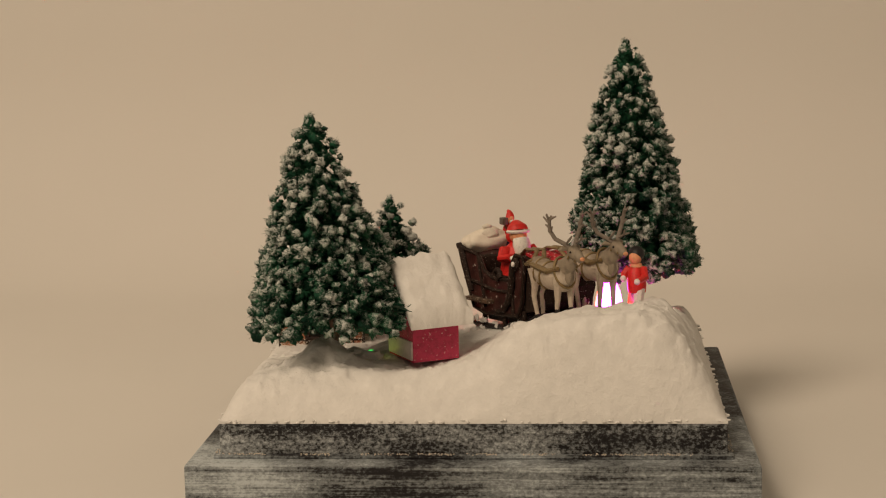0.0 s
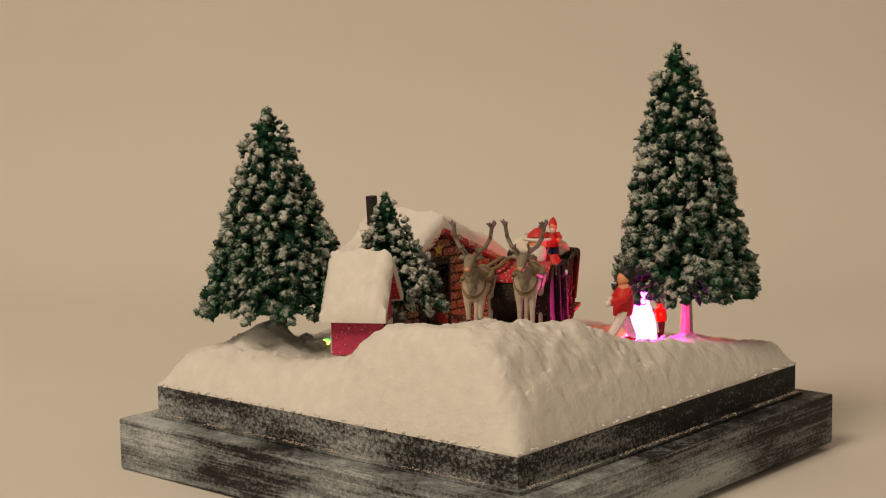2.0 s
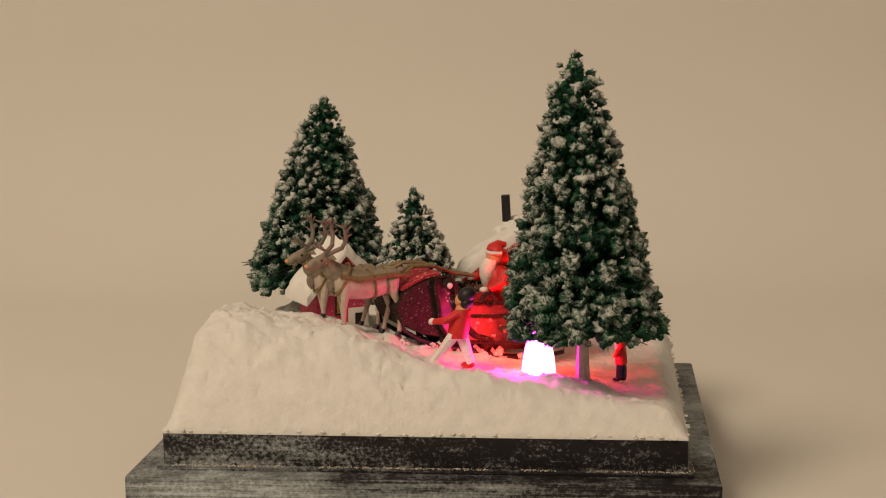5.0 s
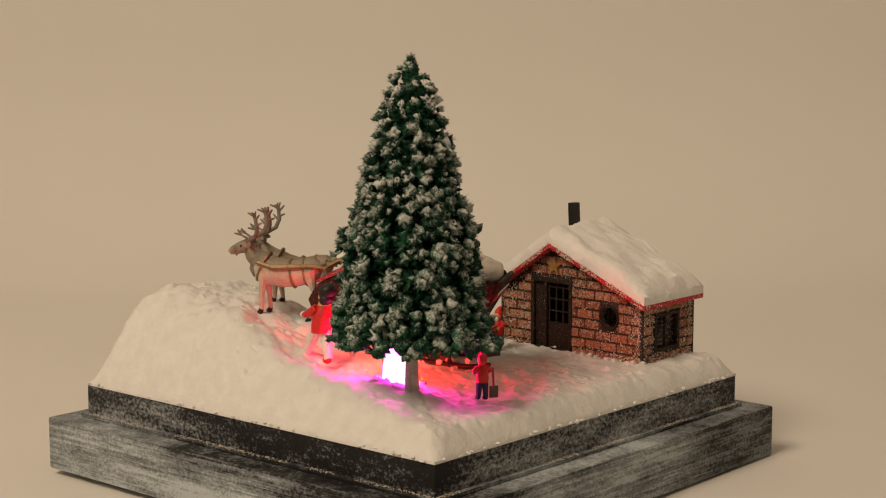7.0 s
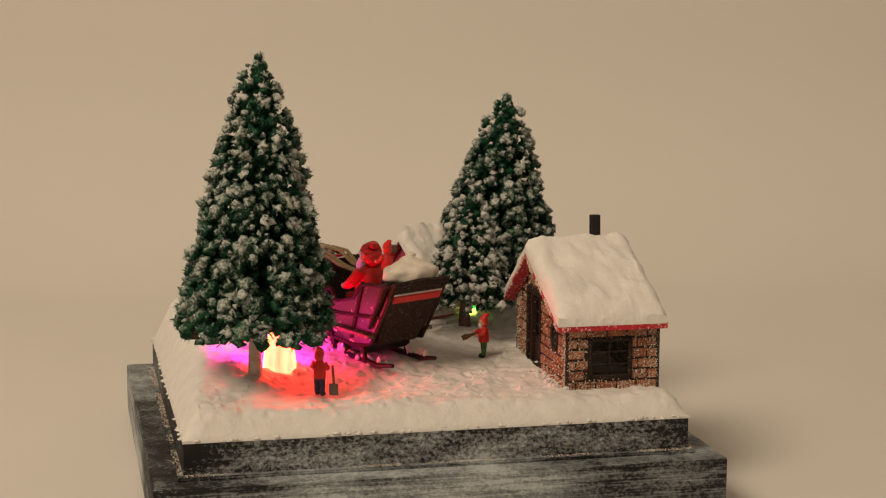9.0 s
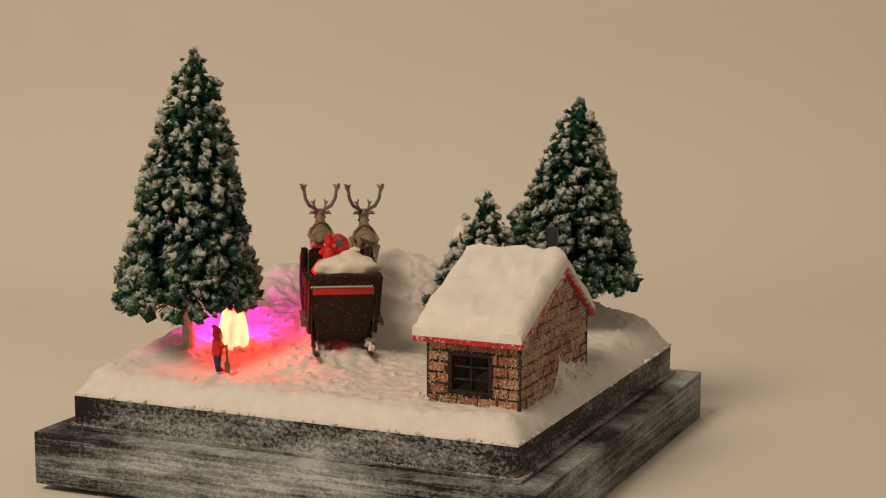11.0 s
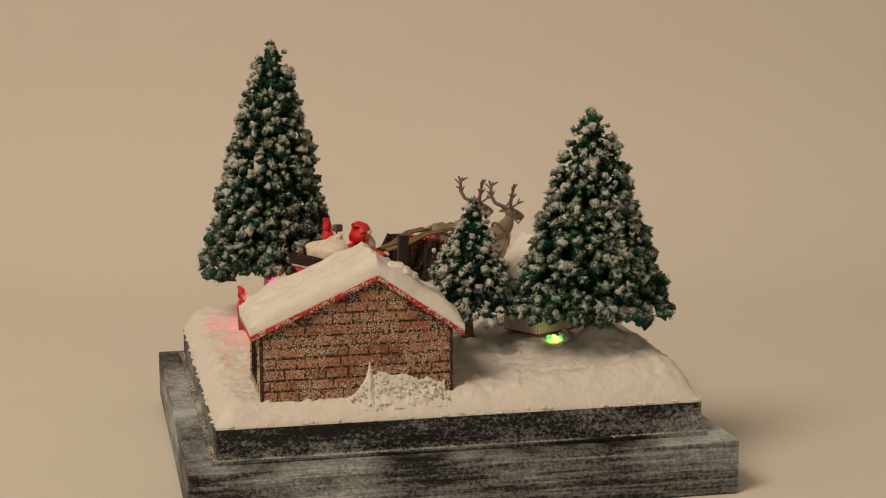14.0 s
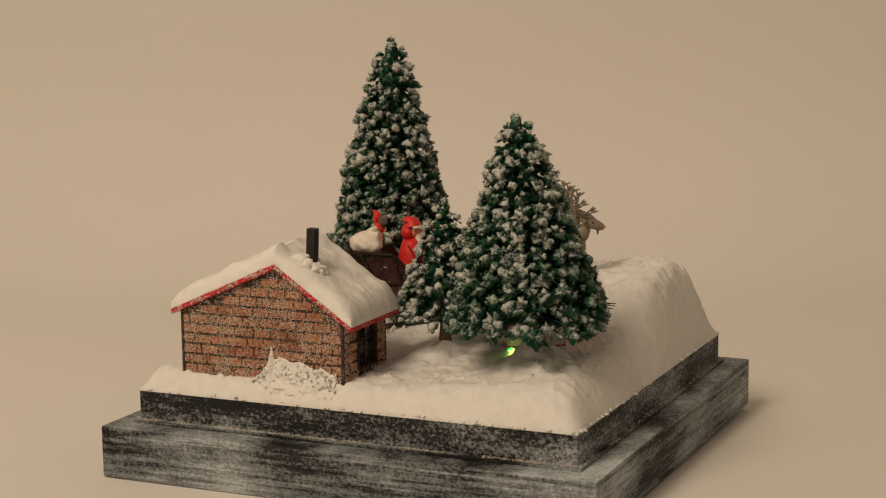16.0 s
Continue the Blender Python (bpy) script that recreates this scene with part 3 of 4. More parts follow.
    box(bm, HX0 + 1.2, HX1 - 1.2, HY0 + 1.2, HY1 - 1.2, HB, HB + 0.6, 0)
    part("floor_board", bm, DARK_WOOD, ob)


cottage()


def drift():
    """Snow banked against the blank gable."""
    bm = bmesh.new()
    rng = random.Random(5)
    fan = [(3.2, 0.0), (28.5, 0.0), (26.0, 1.6), (23.8, 4.6), (22.6, 9.4), (21.9, 5.6), (19.6, 6.4), (17.0, 5.2), (14.0, 5.6), (11.0, 4.0), (8.6, 4.4), (6.0, 3.0), (4.2, 3.6)]

    def crest(y):
        best = 0.0
        for (ya, za), (yb, zb) in zip(fan[1:], fan[2:]):
            if min(ya, yb) <= y <= max(ya, yb):
                best = za + (zb - za) * (y - ya) / (yb - ya)
        return best
    rows = []
    for i in range(90):
        y = 3.3 + 25.0 * i / 89
        top = max(0.6, crest(y) + 0.9 * noise.noise(Vector((y * 1.1, 3, 0))))
        row = []
        for j in range(15):
            v = j / 14
            z = HB - 2.2 + (top + 2.2) * v
            p = Vector((0, y * 0.45, z * 0.6))
            fat = 0.2 + 2.6 * (1 - v) ** 1.5 * (0.5 + 0.5 * smooth(top / 4))
            lump = 0.9 * noise.fractal(p, 0.8, 2.0, 4) * min(1, fat)
            row.append(bm.verts.new((HX0 - 0.3 - (fat + lump if j < 14 else 0.0), y, z)))
        rows.append(row)
    for lo, hi in zip(rows, rows[1:]):
        for j in range(14):
            bm.faces.new((lo[j], lo[j + 1], hi[j + 1], hi[j]))
    bmesh.ops.recalc_face_normals(bm, faces=bm.faces)
    for k in range(110):
        y = rng.uniform(3.4, 28.0)
        z = rng.random() * crest(y)
        blob(bm, (HX0 - 0.5 - rng.uniform(0.4, 2.2) * max(0.1, 1 - z / 6), y, HB - 0.3 + z), [rng.uniform(0.2, 0.55) for _ in range(3)], 1, rough=0.6, freq=0.9)
    single("snow_drift", bm, SNOW, 0, 0, 0, 0, "crumbly snow banked against the brick gable", "snow")


drift()


# ---- pink hut ----
def hut():
    ob = thing("pink_hut", -9.4, -37.6, 33.1, 30, "tiny pink hut under a thick snow roof", "house")
    # local x runs along the eaves, local y from the front eave to the back
    bm = bmesh.new()
    gable = [(0.5, -1), (15, -1), (15, 12.6), (8.2, 19.4), (0.5, 11.2)]
    prism(bm, gable, "x", -6.2, 6.2)
    part("wall", bm, PINK_WALL, ob, "pink plaster walls", False)
    bm = bmesh.new()
    box(bm, 5.9, 6.5, 9.4, 14.9, -0.5, 6.2, 0.2)
    box(bm, -6.2, 6.1, 14.8, 15.4, -0.5, 6.0, 0.2)
    box(bm, -6.6, -6.0, 0.8, 14.8, -0.5, 4.2, 0.2)
    part("lower_wall", bm, WHITE_WALL, ob, "white lower wall")
    bm = bmesh.new()
    box(bm, 6.3, 6.7, 11.2, 13.4, -0.5, 4.8, 0.1)
    part("door", bm, BLACK, ob, "small black door")
    bm = bmesh.new()
    box(bm, 6.0, 6.6, 5.6, 8.0, 4.5, 9.5, 0.1)
    win = part("window_frame", bm, DARK_WOOD, ob)
    bm = bmesh.new()
    box(bm, 6.5, 6.75, 6.0, 7.6, 5.0, 9.0, 0)
    part("pane", bm, GOLD, win, "yellow pane")
    under = [(-2.2, 8.6), (8.2, 20.0), (17.5, 10.4)]
    bm = bmesh.new()
    prism(bm, under + [(y, z + 0.8) for y, z in reversed(under)], "x", -7.6, 8.0)
    part("roof", bm, RED_TRIM, ob, "red roof board flecked white", False)
    part("roof_snow", snow_cap([(-3.0, 7.9), (8.2, 20.5), (18.1, 10.0)], -8.2, 8.6, 4.1, 26, 40), ROOF_SNOW, ob, "thick smooth snow")


hut()


# ---- the sleigh and its team; x runs along the way they face, y to their left ----
WAY = -60


def on_way(s, l):
    """Plan position from the distance along the way and across it."""
    return 0.5 * s + 0.866 * l, -0.866 * s + 0.5 * l


def seat_point(s, l, z):
    x, y = on_way(s, l)
    return x, y, z


def sleigh():
    x, y = on_way(0, 14.0)
    ob = thing("sleigh", x, y, 0, WAY, "dark brown wooden sleigh with red trim and snow on its runners", "sleigh")
    side = [(-25.6, 51.2), (-23.5, 46.6), (-16.8, 35.6), (-10, 34.8), (9, 37.0), (11.5, 41), (12, 46), (13, 50.5), (12.4, 53), (10.2, 53.2), (8.8, 50), (5, 46), (-5, 45.2), (-10, 46.5), (-13, 49.8), (-15, 50.6)]
    for sign in (-1, 1):
        bm = bmesh.new()
        prism(bm, side, "y", sign * 7.7, sign * 8.4)
        p = part("side_panel", bm, SLEIGH_RED, ob, "glossy dark brown side panel with worn flecks", False)
        bm = bmesh.new()
        rail = [(a, sign * 8.5, b) for a, b in side]
        tube(bm, rail + rail[:1], 0.5, 6)
        tube(bm, [(-14, sign * 8.55, 51), (-9.5, sign * 8.55, 36.6)], 0.55, 6)
        tube(bm, [(5.5, sign * 8.55, 46), (7, sign * 8.55, 37.4)], 0.55, 6)
        tube(bm, [(-21.5, sign * 8.55, 43), (-4, sign * 8.55, 42.0), (7, sign * 8.55, 43)], 0.5, 6)
        part("rail", bm, DARK_WOOD, p, "dark wooden rail")
        bm = bmesh.new()
        blob(bm, (9.8, sign * 9.2, 51.3), (1.5, 0.7, 1.5), 2, rough=0.1)
        part("scroll", bm, DARK_WOOD, p)
        bm = bmesh.new()
        blob(bm, (9.6, sign * 10.0, 51.0), (0.75, 0.5, 0.75), 2)
        part("boss", bm, WHITE, p, "white round boss")
        bm = bmesh.new()
        run = [(a, max(up, ground(*on_way(a, 14.0 + sign * 7.0)) + 0.5)) for a, up in ((-23.5, 31.2), (-18, 30.4), (-8, 31.2), (4, 33.2), (12, 35.6))] + [(17, 38.0), (20.6, 40.4), (21.0, 42.4), (19.6, 42.4)]
        tube(bm, [(a, sign * 7.0, b) for a, b in run], [0.55, 0.7, 0.75, 0.75, 0.7, 0.6, 0.5, 0.45, 0.35], 7)
        r = part("runner", bm, BLACK, ob, "black runner crusted with snow")
        for a, hi in ((-13, 36.5), (-1, 36.2), (10, 38.5)):
            lo = ground(*on_way(a, 14.0 + sign * 7.0)) + 0.8
            bm = bmesh.new()
            tube(bm, [(a, sign * 7.0, lo), (a + 0.8, sign * 7.4, hi)], [0.9, 0.6], 7)
            part("strut", bm, DARK_WOOD, r)
        # running board, curled dash post and arm scroll of this side
        bm = bmesh.new()
        box(bm, -16.5, -2.5, min(sign * 8.2, sign * 10.6), max(sign * 8.2, sign * 10.6), 39.6, 40.6, 0.25, 0, Matrix.Translation((0, 0, -1.2)) @ Matrix.Rotation(radians(-3), 4, "Y"))
        part("running_board", bm, FOOT_BOARD, ob, "worn brown running board")
        bm = bmesh.new()
        tube(bm, [(9.5, sign * 9.0, 53.5), (7.6, sign * 9.2, 50.0), (7.2, sign * 9.3, 45.5), (5.6, sign * 9.2, 41.0), (2.0, sign * 9.0, 37.6), (-2.5, sign * 8.8, 36.4)], [0.6, 0.85, 0.95, 0.9, 0.8, 0.5], 8)
        part("dash_post", bm, DARK_WOOD, p, "curved dark post")
        bm = bmesh.new()
        curl = [(-1.6 + r * math.cos(a), sign * 9.0, 46.2 + r * math.sin(a)) for a, r in ((0.55 * k, 2.2 - 0.13 * k) for k in range(14))]
        tube(bm, curl, [0.75 - 0.03 * k for k in range(14)], 7)
        part("arm_scroll", bm, DARK_WOOD, p, "carved scroll flecked white")
        bm = bmesh.new()
        tube(bm, [(-24.6, sign * 8.9, 51.6), (-23.0, sign * 9.1, 50.8), (-21.0, sign * 9.1, 47.0), (-17.0, sign * 9.0, 40.0)], [0.9, 1.0, 0.8, 0.6], 7)
        part("corner_post", bm, DARK_WOOD, p)
        bm = bmesh.new()
        rng = random.Random(60 + sign)
        for k in range(26):
            a = rng.uniform(-20, 14)
            up = max(31.0, ground(*on_way(a, 14.0 + sign * 7.0)))
            blob(bm, (a, sign * (7.0 + rng.uniform(-0.6, 1.0)), up + rng.uniform(0.3, 1.5)), [rng.uniform(0.4, 1.2) for _ in range(3)], 1, rough=0.5)
        part("snow_crust", bm, SNOW, r, "lumps of snow on the runner")
    # tilted back with its embroidered band
    lean = Matrix.Translation((-22, 0, 45)) @ Matrix.Rotation(radians(-31), 4, "Y")
    bm = bmesh.new()
    prism(bm, [(-8.7, 7.9), (8.7, 7.9), (8.4, 3), (7.4, -6), (6.4, -11.2), (-6.4, -11.2), (-7.4, -6), (-8.4, 3)], "x", -0.7, 0.7)
    bmesh.ops.bevel(bm, geom=bm.edges[:], offset=0.25, segments=1, affect="EDGES")
    bmesh.ops.transform(bm, matrix=lean, verts=bm.verts)
    back = part("back_panel", bm, DARK_WOOD, ob, "dark brown tilted back panel")
    bm = bmesh.new()
    box(bm, -1.0, -0.6, -7.7, 7.7, 2.6, 4.6, 0.1, 0, lean)
    part("band", bm, RED, back, "red band")
    bm = bmesh.new()
    for k in range(19):
        u = -7.4 + 0.82 * k
        tube(bm, [lean @ Vector((-1.0, u, 5.0)), lean @ Vector((-1.0, u + 0.41, 5.6)), lean @ Vector((-1.0, u + 0.82, 5.0))], 0.14, 4)
    part("zigzag_trim", bm, WHITE, back)
    bm = bmesh.new()
    tube(bm, [(-26.0, -8.9, 51.5), (-26.3, 0, 52.0), (-26.0, 8.9, 51.5)], 0.7, 7)
    part("top_roll", bm, DARK_WOOD, back)
    # bow, floor and seat
    bow = [(8, 37.4), (16, 39.2), (21, 42), (22.6, 46), (20.5, 49.8), (15, 52.2), (10, 53)]
    bm = bmesh.new()
    prism(bm, bow, "y", -7.4, 7.4)
    part("bow", bm, DARK_WOOD, ob, "rounded dark front")
    bm = bmesh.new()
    prism(bm, [(20.8, 50.8), (15, 53.2), (10.5, 53.9), (10.5, 53.2), (15, 52.5), (20.8, 50.0)], "y", -6.6, 6.6)
    part("red_cover", bm, RED_TRIM, ob, "red cover over the bow", False)
    bm = bmesh.new()
    box(bm, -16.5, 9, -7.7, 7.7, 35.8, 37.4, 0.2)
    part("floor", bm, DARK_WOOD, ob)
    bm = bmesh.new()
    prism(bm, [(-14.5, 35.9), (9.5, 36.6), (8.0, 34.6), (-2, 33.2), (-12.5, 32.6)], "y", -6.2, 6.2)
    part("undercarriage", bm, BLACK, ob, "black hull between the runners", False)
    bm = bmesh.new()
    blob(bm, (-18.6, 0, 48.6), (3.0, 7.4, 2.6), 3, rough=0.12)
    part("cushion", bm, SLEIGH_RED, ob, "padded brown seat back")
    bm = bmesh.new()
    box(bm, -17, -5, -8.0, 8.0, 43.0, 45.2, 0.6)
    box(bm, -22, -14, -8.0, 8.0, 45.0, 49.8, 0.8)
    part("seat", bm, DARK_WOOD, ob, "dark seat bench")


FOOT_BOARD = paint("worn_board", (0.10, 0.062, 0.040), 0.6, 0.5, 500, spots=((0.5, 0.42, 0.34), 0.60))
SLEIGH_RED = paint("sleigh_lacquer", (0.055, 0.021, 0.018), 0.30, 0.6, 260, spots=((0.55, 0.47, 0.42), 0.635), spec=0.6)
sleigh()


def sack():
    bm = bmesh.new()
    blob(bm, (0, 0, 0), (4.6, 8.0, 3.4), 4, rough=0.16)
    blob(bm, (1.5, -1.0, 2.2), (2.6, 3.2, 2.0), 3, rough=0.25)
    blob(bm, (2.0, -2.0, 4.2), (1.0, 1.5, 0.8), 2, rough=0.3)
    x, y = on_way(-20.5, 12.8)
    single("gift_sack", bm, SACK, x, y, 53.0, WAY, "full cream cloth sack lying behind the sleigh seat", "sack")


sack()


def reindeer(l, s0, seed, nod):
    """A cast figure of a reindeer standing on the slope, in parts; its local x faces ahead."""
    rng = random.Random(seed)
    x, y = on_way(s0, l)
    g = ground(*on_way(s0 + 1, l))
    rise = (ground(*on_way(s0 + 13, l)) - g) * 0.6
    g += rise * 0.2
    ob = thing("reindeer", x, y, g, WAY, "grey-brown cast reindeer figure with brass harness and antlers", "reindeer", "sleigh team")
    bm = bmesh.new()
    tube(bm, [(-2.0, 0, 13.9), (-0.8, 0, 13.8), (1.5, 0, 13.0), (4.5, 0, 12.2), (7.5, 0, 12.0), (11, 0, 12.6), (14, 0, 13.8), (15.4, 0, 14.6)], [0.8, 2.5, 3.3, 3.4, 3.5, 3.8, 3.2, 1.5], 16, 0, 0.84)
    blob(bm, (-2.2, 0, 14.9), (1.0, 0.6, 0.9), 2)
    blob(bm, (1.2, 0, 12.2), (2.6, 2.9, 3.0), 3, rough=0.06)
    blob(bm, (12.6, 0, 11.8), (2.4, 2.9, 3.0), 3, rough=0.06)
    body = part("body", bm, HIDE, ob)
    bm = bmesh.new()
    tube(bm, [(11.5, 0, 13.6), (14.2, 0, 15.0), (16.2, 0, 16.8), (17.2, 0, 18.4)], [3.2, 2.8, 2.2, 1.5], 12, 0, 0.70)
    blob(bm, (15.6, 0, 13.4), (1.3, 1.2, 2.6), 3, rough=0.3)
    part("neck", bm, HIDE_DARK, ob, "darker shaggy neck")
    bm = bmesh.new()
    tube(bm, [(15.6, 0, 19.7), (17.2, 0, 20.1), (19.0, 0, 19.5), (20.7, 0, 18.8), (21.5, 0, 18.5)], [1.1, 1.75, 1.45, 1.15, 0.7], 12, 0, 0.9)
    head = part("head", bm, HIDE_DARK, ob)
    for sg in (-1, 1):
        bm = bmesh.new()
        tube(bm, [(16.4, sg * 1.1, 20.6), (15.7, sg * 2.3, 20.9), (15.2, sg * 3.2, 20.5)], [0.35, 0.62, 0.12], 6)
        part("ear", bm, HIDE_DARK, head)
        bm = bmesh.new()
        blob(bm, (18.2, sg * 1.42, 20.2), 0.32, 1)
        part("eye", bm, BLACK, head)
        bm = bmesh.new()
        tube(bm, [(16.8, sg * 0.8, 21.2), (15.2, sg * 1.9, 22.2), (13.2, sg * 3.6, 23.4), (12.4, sg * 4.9, 25.8), (12.8, sg * 5.3, 28.6), (13.6, sg * 5.0, 30.2)], [0.62, 0.66, 0.64, 0.6, 0.54, 0.38], 7)
        horn = part("antler", bm, ANTLER, ob, "branched grey antler")
        for a, b in (((12.8, sg * 5.2, 28.0), (11.2, sg * 6.4, 29.9)), ((13.0, sg * 5.25, 28.6), (12.4, sg * 6.0, 30.8)), ((13.3, sg * 5.1, 29.4), (15.2, sg * 4.4, 30.2)), ((12.6, sg * 4.9, 26.6), (10.8, sg * 5.4, 27.4)), ((15.8, sg * 1.4, 22.0), (18.6, sg * 2.2, 23.6)), ((18.2, sg * 2.0, 23.4), (19.3, sg * 1.6, 24.8)), ((18.4, sg * 2.1, 23.5), (20.0, sg * 2.8, 23.9)), ((12.4, sg * 4.7, 25.4), (14.4, sg * 5.2, 27.2)), ((12.9, sg * 5.2, 28.8), (13.4, sg * 6.6, 30.6))):
            bm = bmesh.new()
            tube(bm, [a, b], [0.46, 0.22], 6)
            part("tine", bm, ANTLER, horn)
    bm = bmesh.new()
    blob(bm, (21.6, 0, 18.8), (0.5, 0.7, 0.5), 2)
    part("nose", bm, SKIN, head, "reddish nose")
    for fore, sg, swing in ((True, 1, 0.6), (True, -1, -0.8), (False, 1, -1.4), (False, -1, 1.5)):
        bm = bmesh.new()
        top = (12.8, sg * 1.7, 12.8) if fore else (1.0, sg * 1.7, 13.2)
        px, py = on_way(s0 + top[0] + swing, l + sg * 1.6)
        foot = ground(px, py) - g + 0.25
        if fore:
            pts = [top, (13.0 + swing * 0.3, sg * 1.7, 9.0), (13.0 + swing * 0.7, sg * 1.6, 6.5), (12.9 + swing, sg * 1.6, foot + 0.7)]
        else:
            pts = [top, (0.6 + swing * 0.3, sg * 1.75, 9.2), (-0.7 + swing * 0.6, sg * 1.65, 6.0), (0.4 + swing, sg * 1.6, foot + 0.7)]
        tube(bm, pts, [1.45 if fore else 2.0, 0.95, 0.68, 0.52], 9)
        leg = part("leg", bm, HIDE, ob)
        bm = bmesh.new()
        q = pts[-1]
        tube(bm, [(q[0], q[1], foot + 0.8), (q[0] + 0.5, q[1], foot - 0.3)], [0.6, 0.85], 7)
        part("hoof", bm, BLACK, leg, "black hoof")
    def hoop(cx, cz, w, h, tilt, r=0.32):
        bm = bmesh.new()
        ring = [(cx + tilt * math.sin(a), w * math.cos(a), cz + h * math.sin(a)) for a in (k * math.pi / 8 for k in range(17))]
        tube(bm, ring, r, 6)
        part("harness_strap", bm, STRAP, ob, "brass-coloured strap")
    hoop(5.6, 12.1, 3.0, 3.55, 0.6)
    hoop(2.2, 12.6, 2.9, 3.5, 0.4, 0.26)
    hoop(13.2, 13.8, 2.75, 3.7, -1.8, 0.38)
    # the head is carried low and the antlers swept close
    for p in ob.children:
        if p.name.startswith(("head", "antler")):
            for q in (p, *p.children):
                if p.name.startswith("antler"):
                    q.data.transform(Matrix.Translation((0.0168, 0, 0.0212)) @ Matrix.Scale(0.86, 4) @ Matrix.Translation((-0.0168, 0, -0.0212)))
                q.data.transform(Matrix.Translation((0.0006, 0, -nod * MM)))
    for sg in (-1, 1):
        bm = bmesh.new()
        tube(bm, [(14.6, sg * 2.6, 15.2), (10, sg * 3.15, 13.9), (5, sg * 2.85, 14.2), (0, sg * 2.4, 14.4), (-3.5, sg * 2.0, 13.8)], [0.5, 0.75, 0.8, 0.6, 0.45], 6)
        part("trace", bm, STRAP, ob, "flat brass-coloured trace")
    bm = bmesh.new()
    tube(bm, [(17.6, 1.6, 17.8), (17.2, 0, 20.3), (17.6, -1.6, 17.8)], 0.25, 5)
    tube(bm, [(20.4, 1.25, 17.6), (20.4, 0, 18.9), (20.4, -1.25, 17.6), (20.4, 0, 16.3), (20.4, 1.25, 17.6)], 0.22, 5)
    part("halter", bm, STRAP, head)
    return ob


reindeer(4.8, 22.4, 1, 0.5)
reindeer(17.3, 22.0, 2, 1.3)


def reins():
    for l in (4.3, 16.9):
        for off in (-2.0, 2.0):
            inner = 13.4 + (l - 13.4) * 0.5 + off * 0.5
            bm = bmesh.new()
            pts = [(22.0, l + off, 53.6), (20.5, l + off * 0.9, 53.0), (19.0, (l + off + inner) / 2, 53.6), (16, inner, 55.2), (10, inner, 54.8), (4, 13.4 + (inner - 13.4) * 0.7, 52.4), (-1.5, 13.4 + (inner - 13.4) * 0.5, 51.4)]
            tube(bm, [(a, b - 13.4, c) for a, b, c in pts], 0.42, 6, 0, 1.5)
            x, y = on_way(0, 13.4)
            single("rein", bm, STRAP, x, y, 0, WAY, "long brown rein from the team to the driver", "rein", "reins")


reins()


# ---- painted figures: each one plain mesh ----
PALETTE = [RED, WHITE, SKIN, BLACK, BLUE, GREEN, GREY, WOOD]
R_, W_, S_, K_, B_, G_, Y_, O_ = range(8)


def driver():
    bm = bmesh.new()
    tube(bm, [(0, 0, -0.6), (0, 0, 2), (0.3, 0, 6), (0.4, 0, 9.2), (0.4, 0, 10.6)], [3.4, 3.7, 3.3, 2.7, 1.4], 14, R_)
    tube(bm, [(0.5, 1.6, 0.8), (4.5, 1.9, 1.2), (5.4, 1.9, -3.2)], [1.9, 1.7, 1.2], 9, R_)
    tube(bm, [(0.5, -1.6, 0.8), (4.5, -1.9, 1.2), (5.4, -1.9, -3.2)], [1.9, 1.7, 1.2], 9, R_)
    for sg in (-1, 1):
        tube(bm, [(0.2, sg * 2.6, 9.0), (1.4, sg * 3.9, 6.2), (4.4, sg * 3.2, 5.6 - sg * 1.2)], [1.5, 1.45, 1.1], 9, R_)
        blob(bm, (5.4, sg * 3.0, 5.5 - sg * 1.2), (1.15, 1.0, 0.95), 2, W_)
        tube(bm, [(5.4, sg * 1.9, -3.2), (5.4, sg * 1.9, -6.0), (7.2, sg * 1.9, -6.4)], [1.2, 1.0, 0.9], 8, K_)
    blob(bm, (0.8, 0, 12.6), (2.1, 1.9, 2.3), 3, S_)
    blob(bm, (2.9, 0, 12.4), (0.5, 0.5, 0.45), 2, S_)
    tube(bm, [(1.9, 0, 12.0), (2.6, 0, 10.2), (2.9, 0, 7.6), (3.0, 0, 5.0), (2.9, 0, 4.0)], [1.7, 2.0, 1.7, 1.1, 0.4], 11, W_)
    blob(bm, (-0.7, 0, 12.3), (1.8, 2.2, 2.5), 3, R_)
    tube(bm, [(0.3 + 2.25 * math.cos(a), 2.25 * math.sin(a), 14.0) for a in (-1.5 + 0.3 * k for k in range(11))], 0.55, 8, W_)
    tube(bm, [(0.4, 0, 14.4), (0.2, 0, 15.4), (-0.4, 0, 16.1), (-1.8, 0.4, 16.0)], [2.4, 2.1, 1.3, 0.7], 11, R_)
    bmesh.ops.scale(bm, vec=(1.08, 1.3, 0.9), verts=bm.verts)
    x, y = on_way(-8.2, 14.6)
    single("figurine", bm, PALETTE, x, y, 44.4, WAY, "seated painted figure in red coat with long white beard", "figurine", "painted figures")


